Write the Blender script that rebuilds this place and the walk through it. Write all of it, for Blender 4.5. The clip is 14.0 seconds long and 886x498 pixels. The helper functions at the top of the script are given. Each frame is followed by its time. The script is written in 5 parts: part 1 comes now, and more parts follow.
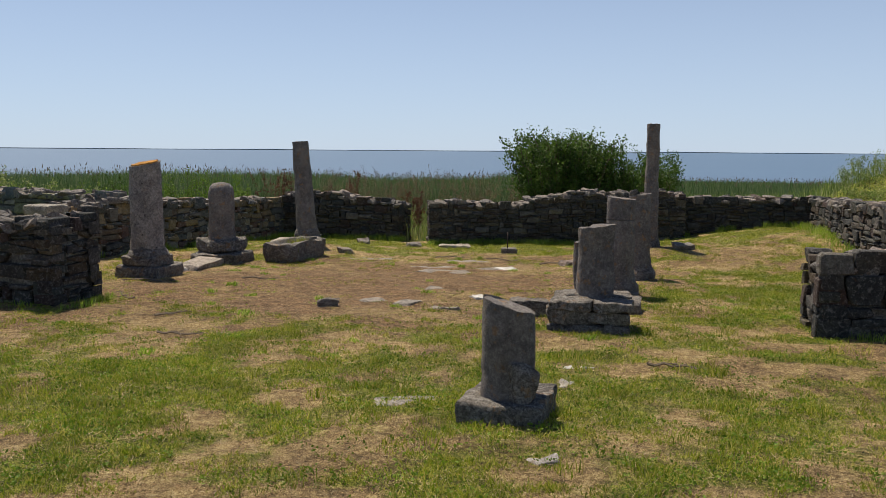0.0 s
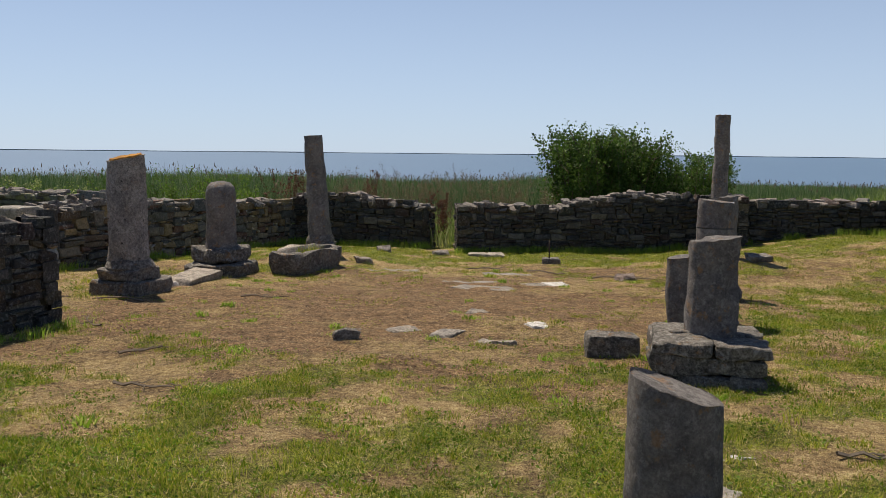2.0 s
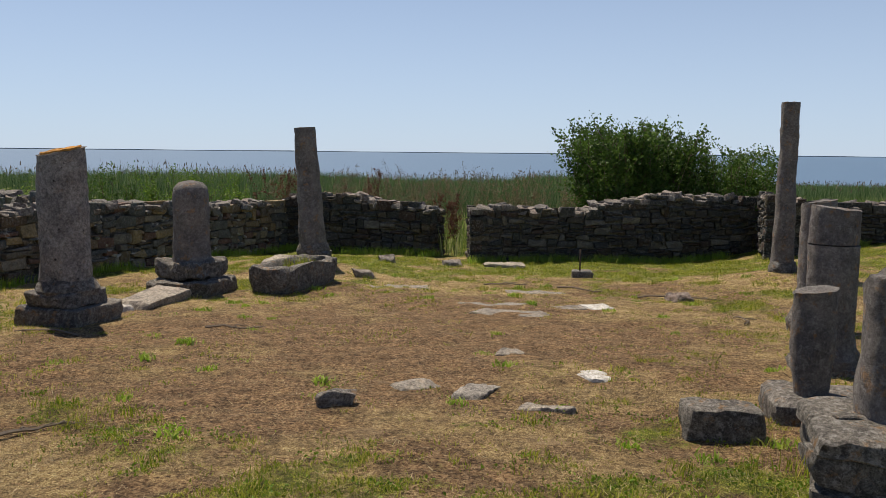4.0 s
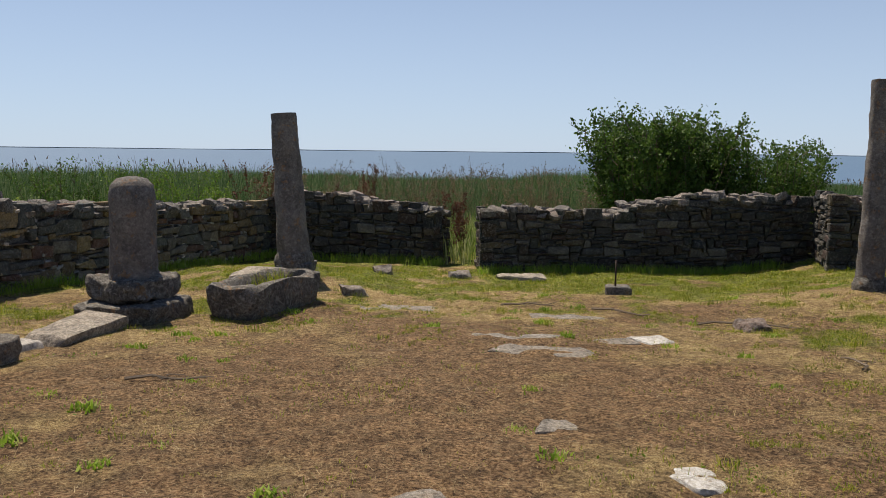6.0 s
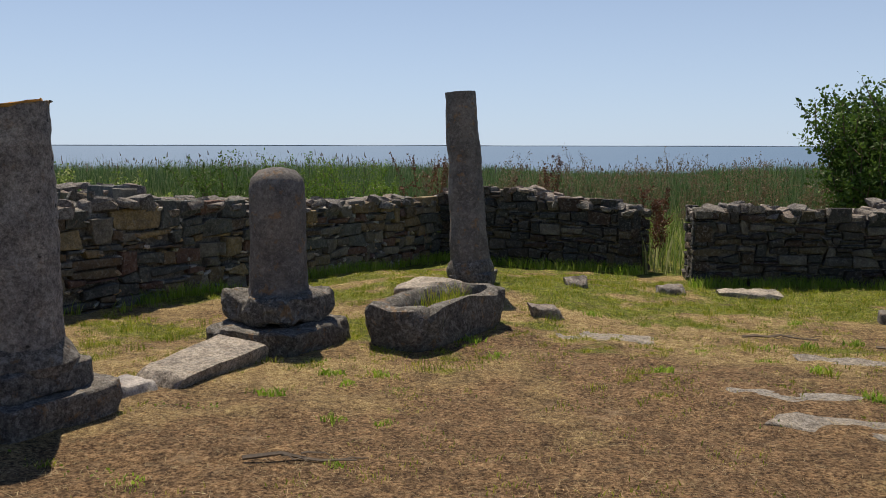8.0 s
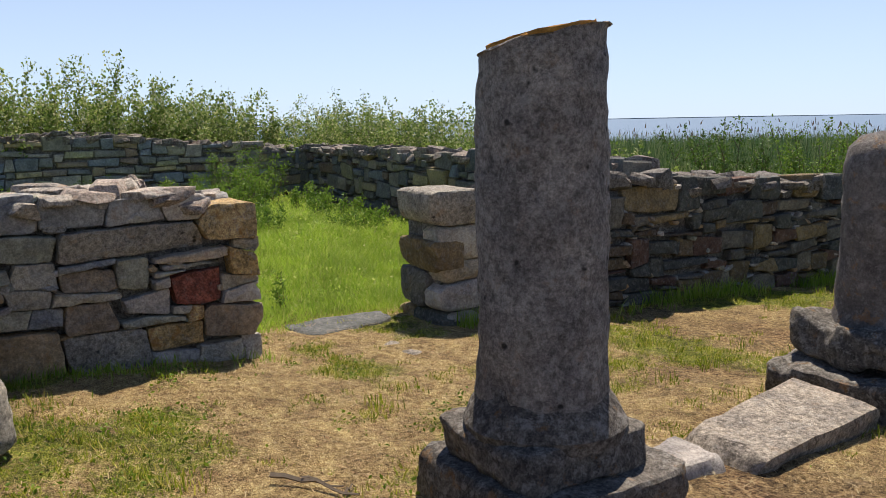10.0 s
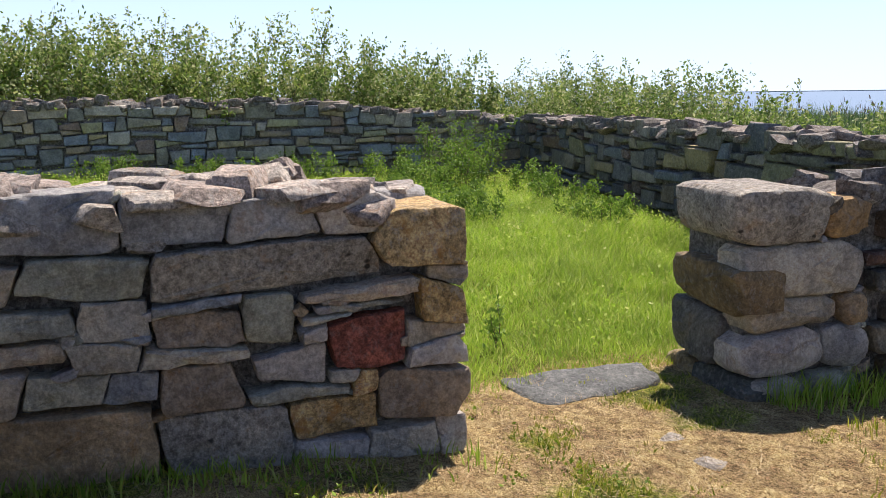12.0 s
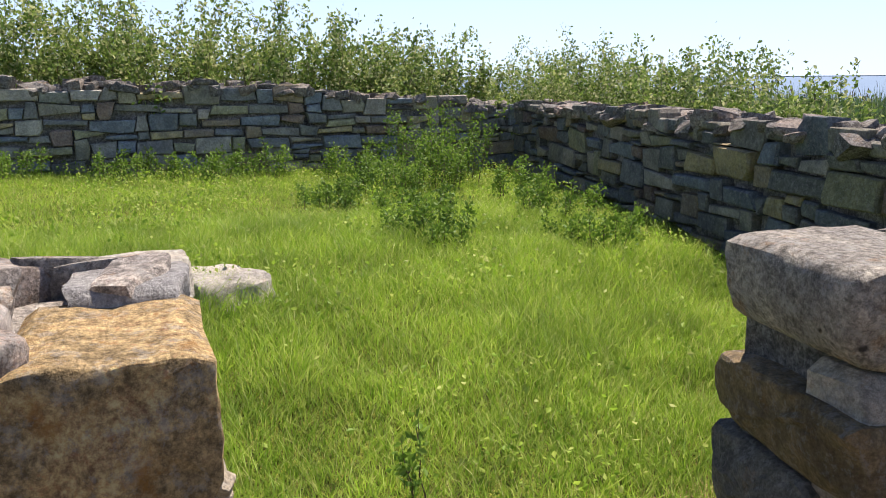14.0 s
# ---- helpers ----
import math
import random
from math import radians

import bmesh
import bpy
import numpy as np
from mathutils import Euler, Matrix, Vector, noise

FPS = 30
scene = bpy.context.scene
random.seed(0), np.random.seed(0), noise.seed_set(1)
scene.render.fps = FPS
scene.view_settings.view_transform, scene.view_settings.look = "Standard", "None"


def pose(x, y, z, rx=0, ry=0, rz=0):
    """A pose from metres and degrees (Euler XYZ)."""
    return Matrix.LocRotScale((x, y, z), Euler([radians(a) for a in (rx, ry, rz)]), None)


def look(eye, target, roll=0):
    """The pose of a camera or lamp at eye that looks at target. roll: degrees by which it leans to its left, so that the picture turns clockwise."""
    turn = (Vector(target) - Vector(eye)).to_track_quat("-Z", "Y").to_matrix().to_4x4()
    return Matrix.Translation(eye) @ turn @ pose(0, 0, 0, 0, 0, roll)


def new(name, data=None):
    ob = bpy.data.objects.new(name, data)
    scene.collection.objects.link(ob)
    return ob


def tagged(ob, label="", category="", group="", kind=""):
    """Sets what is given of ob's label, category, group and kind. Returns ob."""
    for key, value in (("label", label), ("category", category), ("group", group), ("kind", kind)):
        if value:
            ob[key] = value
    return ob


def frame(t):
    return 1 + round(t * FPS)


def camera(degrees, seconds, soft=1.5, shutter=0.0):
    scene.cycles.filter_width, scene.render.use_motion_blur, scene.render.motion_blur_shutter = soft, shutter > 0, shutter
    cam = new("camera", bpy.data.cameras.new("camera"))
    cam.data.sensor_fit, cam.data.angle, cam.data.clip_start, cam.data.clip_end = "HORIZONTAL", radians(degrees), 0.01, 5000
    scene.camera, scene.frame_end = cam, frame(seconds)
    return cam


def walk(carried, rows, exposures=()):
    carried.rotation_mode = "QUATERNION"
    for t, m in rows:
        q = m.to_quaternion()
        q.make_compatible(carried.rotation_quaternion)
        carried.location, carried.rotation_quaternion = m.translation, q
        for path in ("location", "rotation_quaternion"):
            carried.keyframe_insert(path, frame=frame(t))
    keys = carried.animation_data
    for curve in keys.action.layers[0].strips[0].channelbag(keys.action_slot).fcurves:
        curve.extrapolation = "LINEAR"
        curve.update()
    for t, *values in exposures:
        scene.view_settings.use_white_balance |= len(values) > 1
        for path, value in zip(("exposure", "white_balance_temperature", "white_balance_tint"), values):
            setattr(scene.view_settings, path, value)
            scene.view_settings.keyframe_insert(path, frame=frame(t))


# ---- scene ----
cam = camera(55.0, 14.0, soft=0.6)
METRES, EYE, TILT, LEAN, TURN = 16.5, 1.5, -1.75, -0.05, 0.0
ROWS = [
    (0.0, 0.0, 0.0, 0.0, 0.03, -4.87, -0.35),
    (0.5, -0.0063, 0.0343, -0.0015, 0.27, -4.77, -0.45),
    (1.0, -0.0128, 0.0683, -0.0022, 0.57, -4.69, -0.5),
    (1.5, -0.0177, 0.1074, -0.0042, 0.83, -4.66, -0.53),
    (2.0, -0.0229, 0.1458, -0.0045, 0.94, -4.68, -0.53),
    (2.5, -0.0244, 0.1842, -0.0038, 1.01, -4.74, -0.52),
    (3.0, -0.0285, 0.2207, -0.0044, 1.12, -4.71, -0.56),
    (5.5, -0.0425, 0.4031, -0.0053, 1.03, -4.82, -0.55),
    (6.0, -0.0444, 0.4424, -0.0069, 1.15, -4.82, -0.59),
    (6.5, -0.0495, 0.4806, -0.007, 1.36, -4.84, -0.63),
    (7.0, -0.054, 0.5167, -0.0088, 1.9, -4.84, -0.71),
    (7.5, -0.0649, 0.5487, -0.0104, 5.85, -4.99, -0.65),
    (8.0, -0.0801, 0.5778, -0.0097, 12.13, -5.23, -0.42),
    (8.5, -0.1011, 0.6076, -0.0107, 20.24, -5.58, -0.22),
    (9.0, -0.1235, 0.6335, -0.0108, 27.94, -5.97, -0.08),
    (11.5, -0.2628, 0.7361, -0.0145, 55.59, -9.01, -0.48),
    (12.0, -0.2898, 0.758, -0.0133, 56.51, -9.23, -0.7),
    (12.5, -0.3154, 0.7796, -0.0131, 57.09, -9.38, -0.83),
    (13.0, -0.3366, 0.8041, -0.0132, 57.36, -9.62, -0.9),
    (13.5, -0.36, 0.8293, -0.0123, 57.35, -9.96, -0.93),
    (14.0, -0.3833, 0.8537, -0.0115, 57.26, -10.3, -0.92),
]
walk(cam, [(t, pose(0, 0, EYE, TILT, LEAN, TURN) @ pose(METRES * x, METRES * y, METRES * z, 90 + pitch, roll, yaw)) for t, x, y, z, yaw, pitch, roll in ROWS],
     [(0.0, 0.18, 6800, 12), (8.5, 0.18, 6800, 12), (9.2, 0.3, 6800, 12), (11.3, 0.9, 6450, 18), (12.5, 0.95, 6450, 18), (14.0, 0.92, 6450, 18)])

# ---- light ----
SUN_AZ, SUN_EL = (-0.52, 0.854), radians(62)
world = bpy.data.worlds.new("sky")
scene.world = world
world.use_nodes = True
wn, wl_ = world.node_tree.nodes, world.node_tree.links
sky = wn.new("ShaderNodeTexSky")
sky.sky_type = "NISHITA"
sky.sun_disc = False
sky.sun_elevation = SUN_EL
sky.sun_rotation = math.atan2(SUN_AZ[0], SUN_AZ[1])
sky.altitude = 1500
sky.air_density, sky.dust_density, sky.ozone_density = 0.7, 0.1, 2.0
wn["Background"].inputs["Strength"].default_value = 0.1
haze = wn.new("ShaderNodeMix")
haze.data_type = "RGBA"
tc = wn.new("ShaderNodeTexCoord")
up_ = wn.new("ShaderNodeSeparateXYZ")
fade = wn.new("ShaderNodeMapRange")
for k, v in (("From Min", 0.0), ("From Max", 0.4), ("To Min", 0.86), ("To Max", 0.0)):
    fade.inputs[k].default_value = v
wl_.new(tc.outputs["Generated"], up_.inputs[0])
wl_.new(up_.outputs["Z"], fade.inputs["Value"])
wl_.new(fade.outputs[0], haze.inputs[0])
haze.inputs[7].default_value = (4.3, 5.45, 7.0, 1)
wl_.new(sky.outputs[0], haze.inputs[6])
wl_.new(haze.outputs[2], wn["Background"].inputs["Color"])
sun = new("sun", bpy.data.lights.new("sun", "SUN"))
sun.data.energy, sun.data.angle, sun.data.color = 4.9, radians(0.5), (1.0, 0.92, 0.78)
sun.matrix_world = look((0, 0, 30), (-SUN_AZ[0] * math.cos(SUN_EL), -SUN_AZ[1] * math.cos(SUN_EL), 30 - math.sin(SUN_EL)))


# ---- materials ----
def material(name, rough=0.9, metal=0.0):
    m = bpy.data.materials.new(name)
    m.use_nodes = True
    n, l = m.node_tree.nodes, m.node_tree.links
    b = n["Principled BSDF"]
    b.inputs["Roughness"].default_value = rough
    b.inputs["Metallic"].default_value = metal
    b.inputs["Specular IOR Level"].default_value = 0.25
    return m, n, l, b


def noise_node(n, l, co, scale, detail=6, rough=0.6):
    t = n.new("ShaderNodeTexNoise")
    t.inputs["Scale"].default_value = scale
    t.inputs["Detail"].default_value = detail
    t.inputs["Roughness"].default_value = rough
    l.new(co, t.inputs["Vector"])
    return t.outputs["Fac"]


def ramp(n, l, fac, stops, constant=False):
    r = n.new("ShaderNodeValToRGB")
    e = r.color_ramp.elements
    while len(e) < len(stops):
        e.new(0.5)
    for k, (p, c) in zip(e, stops):
        k.position = p
        k.color = (*c, 1) if len(c) == 3 else c
    if constant:
        r.color_ramp.interpolation = "CONSTANT"
    l.new(fac, r.inputs["Fac"])
    return r.outputs["Color"]


def mix(n, l, fac, a, b, mode="MIX"):
    x = n.new("ShaderNodeMix")
    x.data_type, x.blend_type = "RGBA", mode
    for v, k in ((fac, 0), (a, 6), (b, 7)):
        if isinstance(v, (int, float)):
            x.inputs[k].default_value = v
        elif isinstance(v, tuple):
            x.inputs[k].default_value = (*v, 1)
        else:
            l.new(v, x.inputs[k])
    return x.outputs[2]


def bump(n, l, b, height, strength, distance):
    p = n.new("ShaderNodeBump")
    p.inputs["Strength"].default_value = strength
    p.inputs["Distance"].default_value = distance
    l.new(height, p.inputs["Height"])
    l.new(p.outputs[0], b.inputs["Normal"])


def step(g, lo, hi):
    """Stops of a mask that turns from black to white between lo and hi."""
    return [(lo, (0, 0, 0)), (hi, (1, 1, 1))]


def rock_material(name, tones, lichen=0.35, orange=0.1, pits=0.0, island=False, mottle=1.0):
    """Stone: tones picked per piece, with grain, pale lichen, orange lichen and pits."""
    m, n, l, b = material(name, 0.92)
    geo = n.new("ShaderNodeNewGeometry")
    co = geo.outputs["Position"]
    info = n.new("ShaderNodeObjectInfo")
    pick = geo.outputs["Random Per Island"] if island else info.outputs["Random"]
    shift = n.new("ShaderNodeVectorMath")
    shift.operation = "MULTIPLY_ADD"
    l.new(pick, shift.inputs[0])
    shift.inputs[1].default_value = (31.0, 17.0, 23.0)
    l.new(co, shift.inputs[2])
    co = shift.outputs[0]
    k = 1.0 / len(tones)
    base = ramp(n, l, pick, [(i * k, c) for i, c in enumerate(tones)], True)
    big = noise_node(n, l, co, 5.0)
    fine = noise_node(n, l, co, 32.0, 10, 0.75)
    grain = noise_node(n, l, co, 140.0, 4, 0.7)
    c = mix(n, l, 0.55, base, ramp(n, l, big, [(0.38, (0.28, 0.27, 0.27)), (0.62, (0.74, 0.71, 0.66))]), "OVERLAY")
    c = mix(n, l, 0.75 * mottle, c, ramp(n, l, fine, [(0.4, (0.18, 0.18, 0.18)), (0.6, (0.78, 0.78, 0.78))]), "OVERLAY")
    speck = noise_node(n, l, co, 85.0, 5, 0.8)
    c = mix(n, l, 0.55 * mottle, c, ramp(n, l, speck, [(0.42, (0.2, 0.2, 0.2)), (0.58, (0.78, 0.78, 0.78))]), "OVERLAY")
    if lichen:
        spots = ramp(n, l, noise_node(n, l, co, 21.0, 12, 0.82), step(0, 0.535 - 0.03 * lichen, 0.575))
        c = mix(n, l, mix(n, l, 1.0, spots, (lichen,) * 3, "MULTIPLY"), c, (0.44, 0.42, 0.39))
    if orange:
        spots = ramp(n, l, noise_node(n, l, co, 9.0, 7, 0.7), step(0, 0.6 - 0.08 * orange, 0.64))
        c = mix(n, l, mix(n, l, 1.0, spots, (orange,) * 3, "MULTIPLY"), c, (0.42, 0.2, 0.045))
    if pits:
        v = n.new("ShaderNodeTexVoronoi")
        v.inputs["Scale"].default_value = 15.0
        l.new(co, v.inputs["Vector"])
        holes = ramp(n, l, v.outputs["Distance"], [(0.14, (1, 1, 1)), (0.26, (0, 0, 0))])
        gate = ramp(n, l, noise_node(n, l, co, 9.0, 2), step(0, 0.55, 0.6))
        holes = mix(n, l, 1.0, holes, gate, "MULTIPLY")
        c = mix(n, l, mix(n, l, 1.0, holes, (pits,) * 3, "MULTIPLY"), c, (0.03, 0.027, 0.025))
    l.new(c, b.inputs["Base Color"])
    h = mix(n, l, 0.35, fine, grain)
    h = mix(n, l, 0.5, h, noise_node(n, l, co, 13.0, 10, 0.72))
    bump(n, l, b, h, 1.0, 0.05)
    return m


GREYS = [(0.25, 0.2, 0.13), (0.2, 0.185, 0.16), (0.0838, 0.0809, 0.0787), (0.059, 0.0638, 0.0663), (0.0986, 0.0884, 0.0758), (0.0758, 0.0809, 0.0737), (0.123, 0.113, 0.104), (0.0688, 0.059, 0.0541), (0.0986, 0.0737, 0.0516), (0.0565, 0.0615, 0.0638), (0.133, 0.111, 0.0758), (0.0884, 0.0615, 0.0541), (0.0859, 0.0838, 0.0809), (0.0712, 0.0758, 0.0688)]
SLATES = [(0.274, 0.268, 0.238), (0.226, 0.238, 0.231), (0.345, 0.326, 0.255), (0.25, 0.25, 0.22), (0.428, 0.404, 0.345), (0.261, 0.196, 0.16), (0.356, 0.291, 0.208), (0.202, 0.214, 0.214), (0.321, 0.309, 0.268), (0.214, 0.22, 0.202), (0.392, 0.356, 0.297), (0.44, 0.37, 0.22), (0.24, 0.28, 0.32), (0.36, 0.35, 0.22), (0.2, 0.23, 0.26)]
# Greys scaled down so that the backlit walls' shade lies in their tone.
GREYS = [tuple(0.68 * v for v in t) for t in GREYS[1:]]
# Brown and ochre stones, not darkened for shade as GREYS are.
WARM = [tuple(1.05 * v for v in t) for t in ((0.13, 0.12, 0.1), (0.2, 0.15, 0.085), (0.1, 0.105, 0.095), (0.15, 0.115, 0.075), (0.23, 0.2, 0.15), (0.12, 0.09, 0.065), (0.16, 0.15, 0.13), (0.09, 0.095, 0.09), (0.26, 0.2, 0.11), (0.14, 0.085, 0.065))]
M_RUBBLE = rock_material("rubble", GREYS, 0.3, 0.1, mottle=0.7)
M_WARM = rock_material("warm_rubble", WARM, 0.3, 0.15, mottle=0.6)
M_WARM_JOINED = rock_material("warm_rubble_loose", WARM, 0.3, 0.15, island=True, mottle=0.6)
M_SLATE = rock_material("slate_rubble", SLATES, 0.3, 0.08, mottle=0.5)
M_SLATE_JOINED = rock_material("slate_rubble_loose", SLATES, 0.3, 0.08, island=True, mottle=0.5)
# SLATES at 0.62: the side wall's shade is put into these stones.
M_SLATE_DARK_SHADED = rock_material("dark_shaded_slate_rubble", [tuple(0.62 * v for v in t) for t in SLATES], 0.3, 0.05, mottle=0.5)
M_SLATE_DARK_SHADED_JOINED = rock_material("dark_shaded_slate_rubble_loose", [tuple(0.62 * v for v in t) for t in SLATES], 0.3, 0.05, island=True, mottle=0.5)
# Crown and loose stones, far lighter than the shade-darkened GREYS.
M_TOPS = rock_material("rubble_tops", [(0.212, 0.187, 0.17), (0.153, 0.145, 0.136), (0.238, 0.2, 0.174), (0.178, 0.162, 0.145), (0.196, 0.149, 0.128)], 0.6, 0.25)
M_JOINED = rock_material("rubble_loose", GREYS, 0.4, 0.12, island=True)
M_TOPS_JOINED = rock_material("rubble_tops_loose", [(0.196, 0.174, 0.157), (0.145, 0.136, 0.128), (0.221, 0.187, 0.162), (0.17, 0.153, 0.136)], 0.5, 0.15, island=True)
M_RED = rock_material("red_stone", [(0.3, 0.1, 0.07)], 0.15, 0.0)
M_OCHRE = rock_material("ochre_stone", [(0.44, 0.3, 0.13), (0.47, 0.34, 0.17)], 0.4, 0.75)
M_BROWN = rock_material("brown_stone", [(0.42, 0.31, 0.19), (0.35, 0.28, 0.21), (0.46, 0.31, 0.16)], 0.3, 0.3, mottle=0.6)
M_PALE = rock_material("pale_stone", [(0.52, 0.47, 0.38), (0.46, 0.43, 0.37), (0.44, 0.38, 0.29)], 0.4, 0.15, mottle=0.6)
M_GREEN = rock_material("greenish_stone", [(0.35, 0.355, 0.29), (0.4, 0.385, 0.31)], 0.35, 0.05, mottle=0.6)
M_GREY = rock_material("grey_stone", [(0.52, 0.48, 0.44), (0.36, 0.355, 0.35), (0.47, 0.4, 0.32), (0.31, 0.315, 0.32), (0.43, 0.4, 0.38)], 0.45, 0.2, mottle=0.6)
M_PITTED = rock_material("pitted_limestone", [(0.33, 0.305, 0.265)], 0.6, 0.25, 0.9, mottle=0.9)
M_COLUMN = rock_material("column_stone", [(0.28, 0.255, 0.238), (0.29, 0.264, 0.244)], 0.5, 0.15, 0.9, mottle=0.85)
M_COLUMN_DARK = rock_material("plinth_stone", [(0.158, 0.144, 0.13), (0.144, 0.133, 0.119)], 0.55, 0.35, 0.25)
M_COLUMN_PLAIN = rock_material("smooth_column_stone", [(0.165, 0.152, 0.148), (0.175, 0.162, 0.155)], 0.35, 0.4, 0.4, mottle=0.5)
# Pale crown stones of the near wall, with sunlight put into their tone.
M_CAP = rock_material("sunlit_pale_rubble", [(0.42, 0.38, 0.33), (0.34, 0.31, 0.275), (0.47, 0.42, 0.37), (0.36, 0.3, 0.26)], 0.6, 0.3)
M_FLAT = rock_material("paving_stone", [(0.3, 0.275, 0.245), (0.34, 0.3, 0.255), (0.28, 0.25, 0.215)], 0.4, 0.1)
M_WHITE = rock_material("white_stone", [(0.62, 0.6, 0.57)], 0.6, 0.0)
M_LICHEN = rock_material("lichen_cap", [(0.5, 0.24, 0.05)], 0.1, 1.0, mottle=0.4)
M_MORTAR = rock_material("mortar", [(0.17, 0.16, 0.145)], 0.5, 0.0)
M_MORTAR_TOP = rock_material("pale_mortar", [(0.432, 0.396, 0.36)], 0.6, 0.1)


def plain(name, colour, rough=0.8, metal=0.0, scale=30.0, vary=0.4):
    m, n, l, b = material(name, rough, metal)
    co = n.new("ShaderNodeNewGeometry").outputs["Position"]
    f = noise_node(n, l, co, scale)
    c = mix(n, l, vary, colour, ramp(n, l, f, [(0.3, (0.2, 0.2, 0.2)), (0.7, (0.8, 0.8, 0.8))]), "OVERLAY")
    l.new(c, b.inputs["Base Color"])
    return m


def leaf_material(name, tones, trans=0.35):
    """Leaves and blades: tone per island, some light shining through."""
    m, n, l, b = material(name, 0.55)
    geo = n.new("ShaderNodeNewGeometry")
    c = ramp(n, l, geo.outputs["Random Per Island"], [(i / (len(tones) - 1), t) for i, t in enumerate(tones)])
    big = noise_node(n, l, geo.outputs["Position"], 1.6, 4)
    c = mix(n, l, 0.6, c, ramp(n, l, big, [(0.38, (0.3, 0.33, 0.3)), (0.62, (0.68, 0.66, 0.6))]), "OVERLAY")
    l.new(c, b.inputs["Base Color"])
    t = n.new("ShaderNodeBsdfTranslucent")
    l.new(c, t.inputs["Color"])
    s = n.new("ShaderNodeMixShader")
    s.inputs[0].default_value = trans
    l.new(b.outputs[0], s.inputs[1])
    l.new(t.outputs[0], s.inputs[2])
    l.new(s.outputs[0], n["Material Output"].inputs["Surface"])
    return m


M_LAWN = leaf_material("lawn_blades", [(0.13, 0.2, 0.014), (0.25, 0.32, 0.022), (0.4, 0.42, 0.05), (0.6, 0.49, 0.16)])
M_CLOVER = leaf_material("low_herb_leaves", [(0.1, 0.18, 0.015), (0.16, 0.26, 0.022), (0.23, 0.33, 0.035)], 0.35)
M_STRAW = leaf_material("straw", [(0.42, 0.3, 0.15), (0.52, 0.4, 0.21), (0.32, 0.21, 0.1), (0.6, 0.5, 0.31)], 0.15)
M_LUSH = leaf_material("tall_grass_blades", [(0.18, 0.31, 0.03), (0.27, 0.42, 0.042), (0.36, 0.48, 0.07), (0.48, 0.51, 0.17)], 0.45)
M_REED = leaf_material("reed_leaves", [(0.03, 0.07, 0.02), (0.08, 0.15, 0.05), (0.14, 0.22, 0.085), (0.29, 0.31, 0.17)], 0.3)
M_PLUME = leaf_material("reed_plumes", [(0.16, 0.11, 0.085), (0.22, 0.17, 0.13)], 0.2)
M_BUSH = leaf_material("bush_leaves", [(0.045, 0.09, 0.016), (0.075, 0.14, 0.025), (0.12, 0.2, 0.04)], 0.35)
M_SHRUB = leaf_material("shrub_leaves", [(0.1, 0.165, 0.035), (0.17, 0.26, 0.055), (0.27, 0.34, 0.09), (0.48, 0.48, 0.26)], 0.4)
M_WEED = leaf_material("weed_leaves", [(0.1, 0.19, 0.025), (0.15, 0.25, 0.035), (0.2, 0.3, 0.05)], 0.4)
M_DOCK = leaf_material("dry_dock", [(0.1, 0.035, 0.02), (0.15, 0.06, 0.035), (0.2, 0.1, 0.05)], 0.1)
M_DRY = leaf_material("dry_weeds", [(0.2, 0.15, 0.09), (0.26, 0.19, 0.12), (0.16, 0.13, 0.06)], 0.2)
M_BARK = plain("bark", (0.13, 0.1, 0.07), 0.9, 0, 40)
M_IRON = plain("rusty_iron", (0.07, 0.05, 0.04), 0.7, 0.6, 60)
M_TWIG = plain("dead_twig", (0.2, 0.16, 0.12), 0.9, 0, 60)


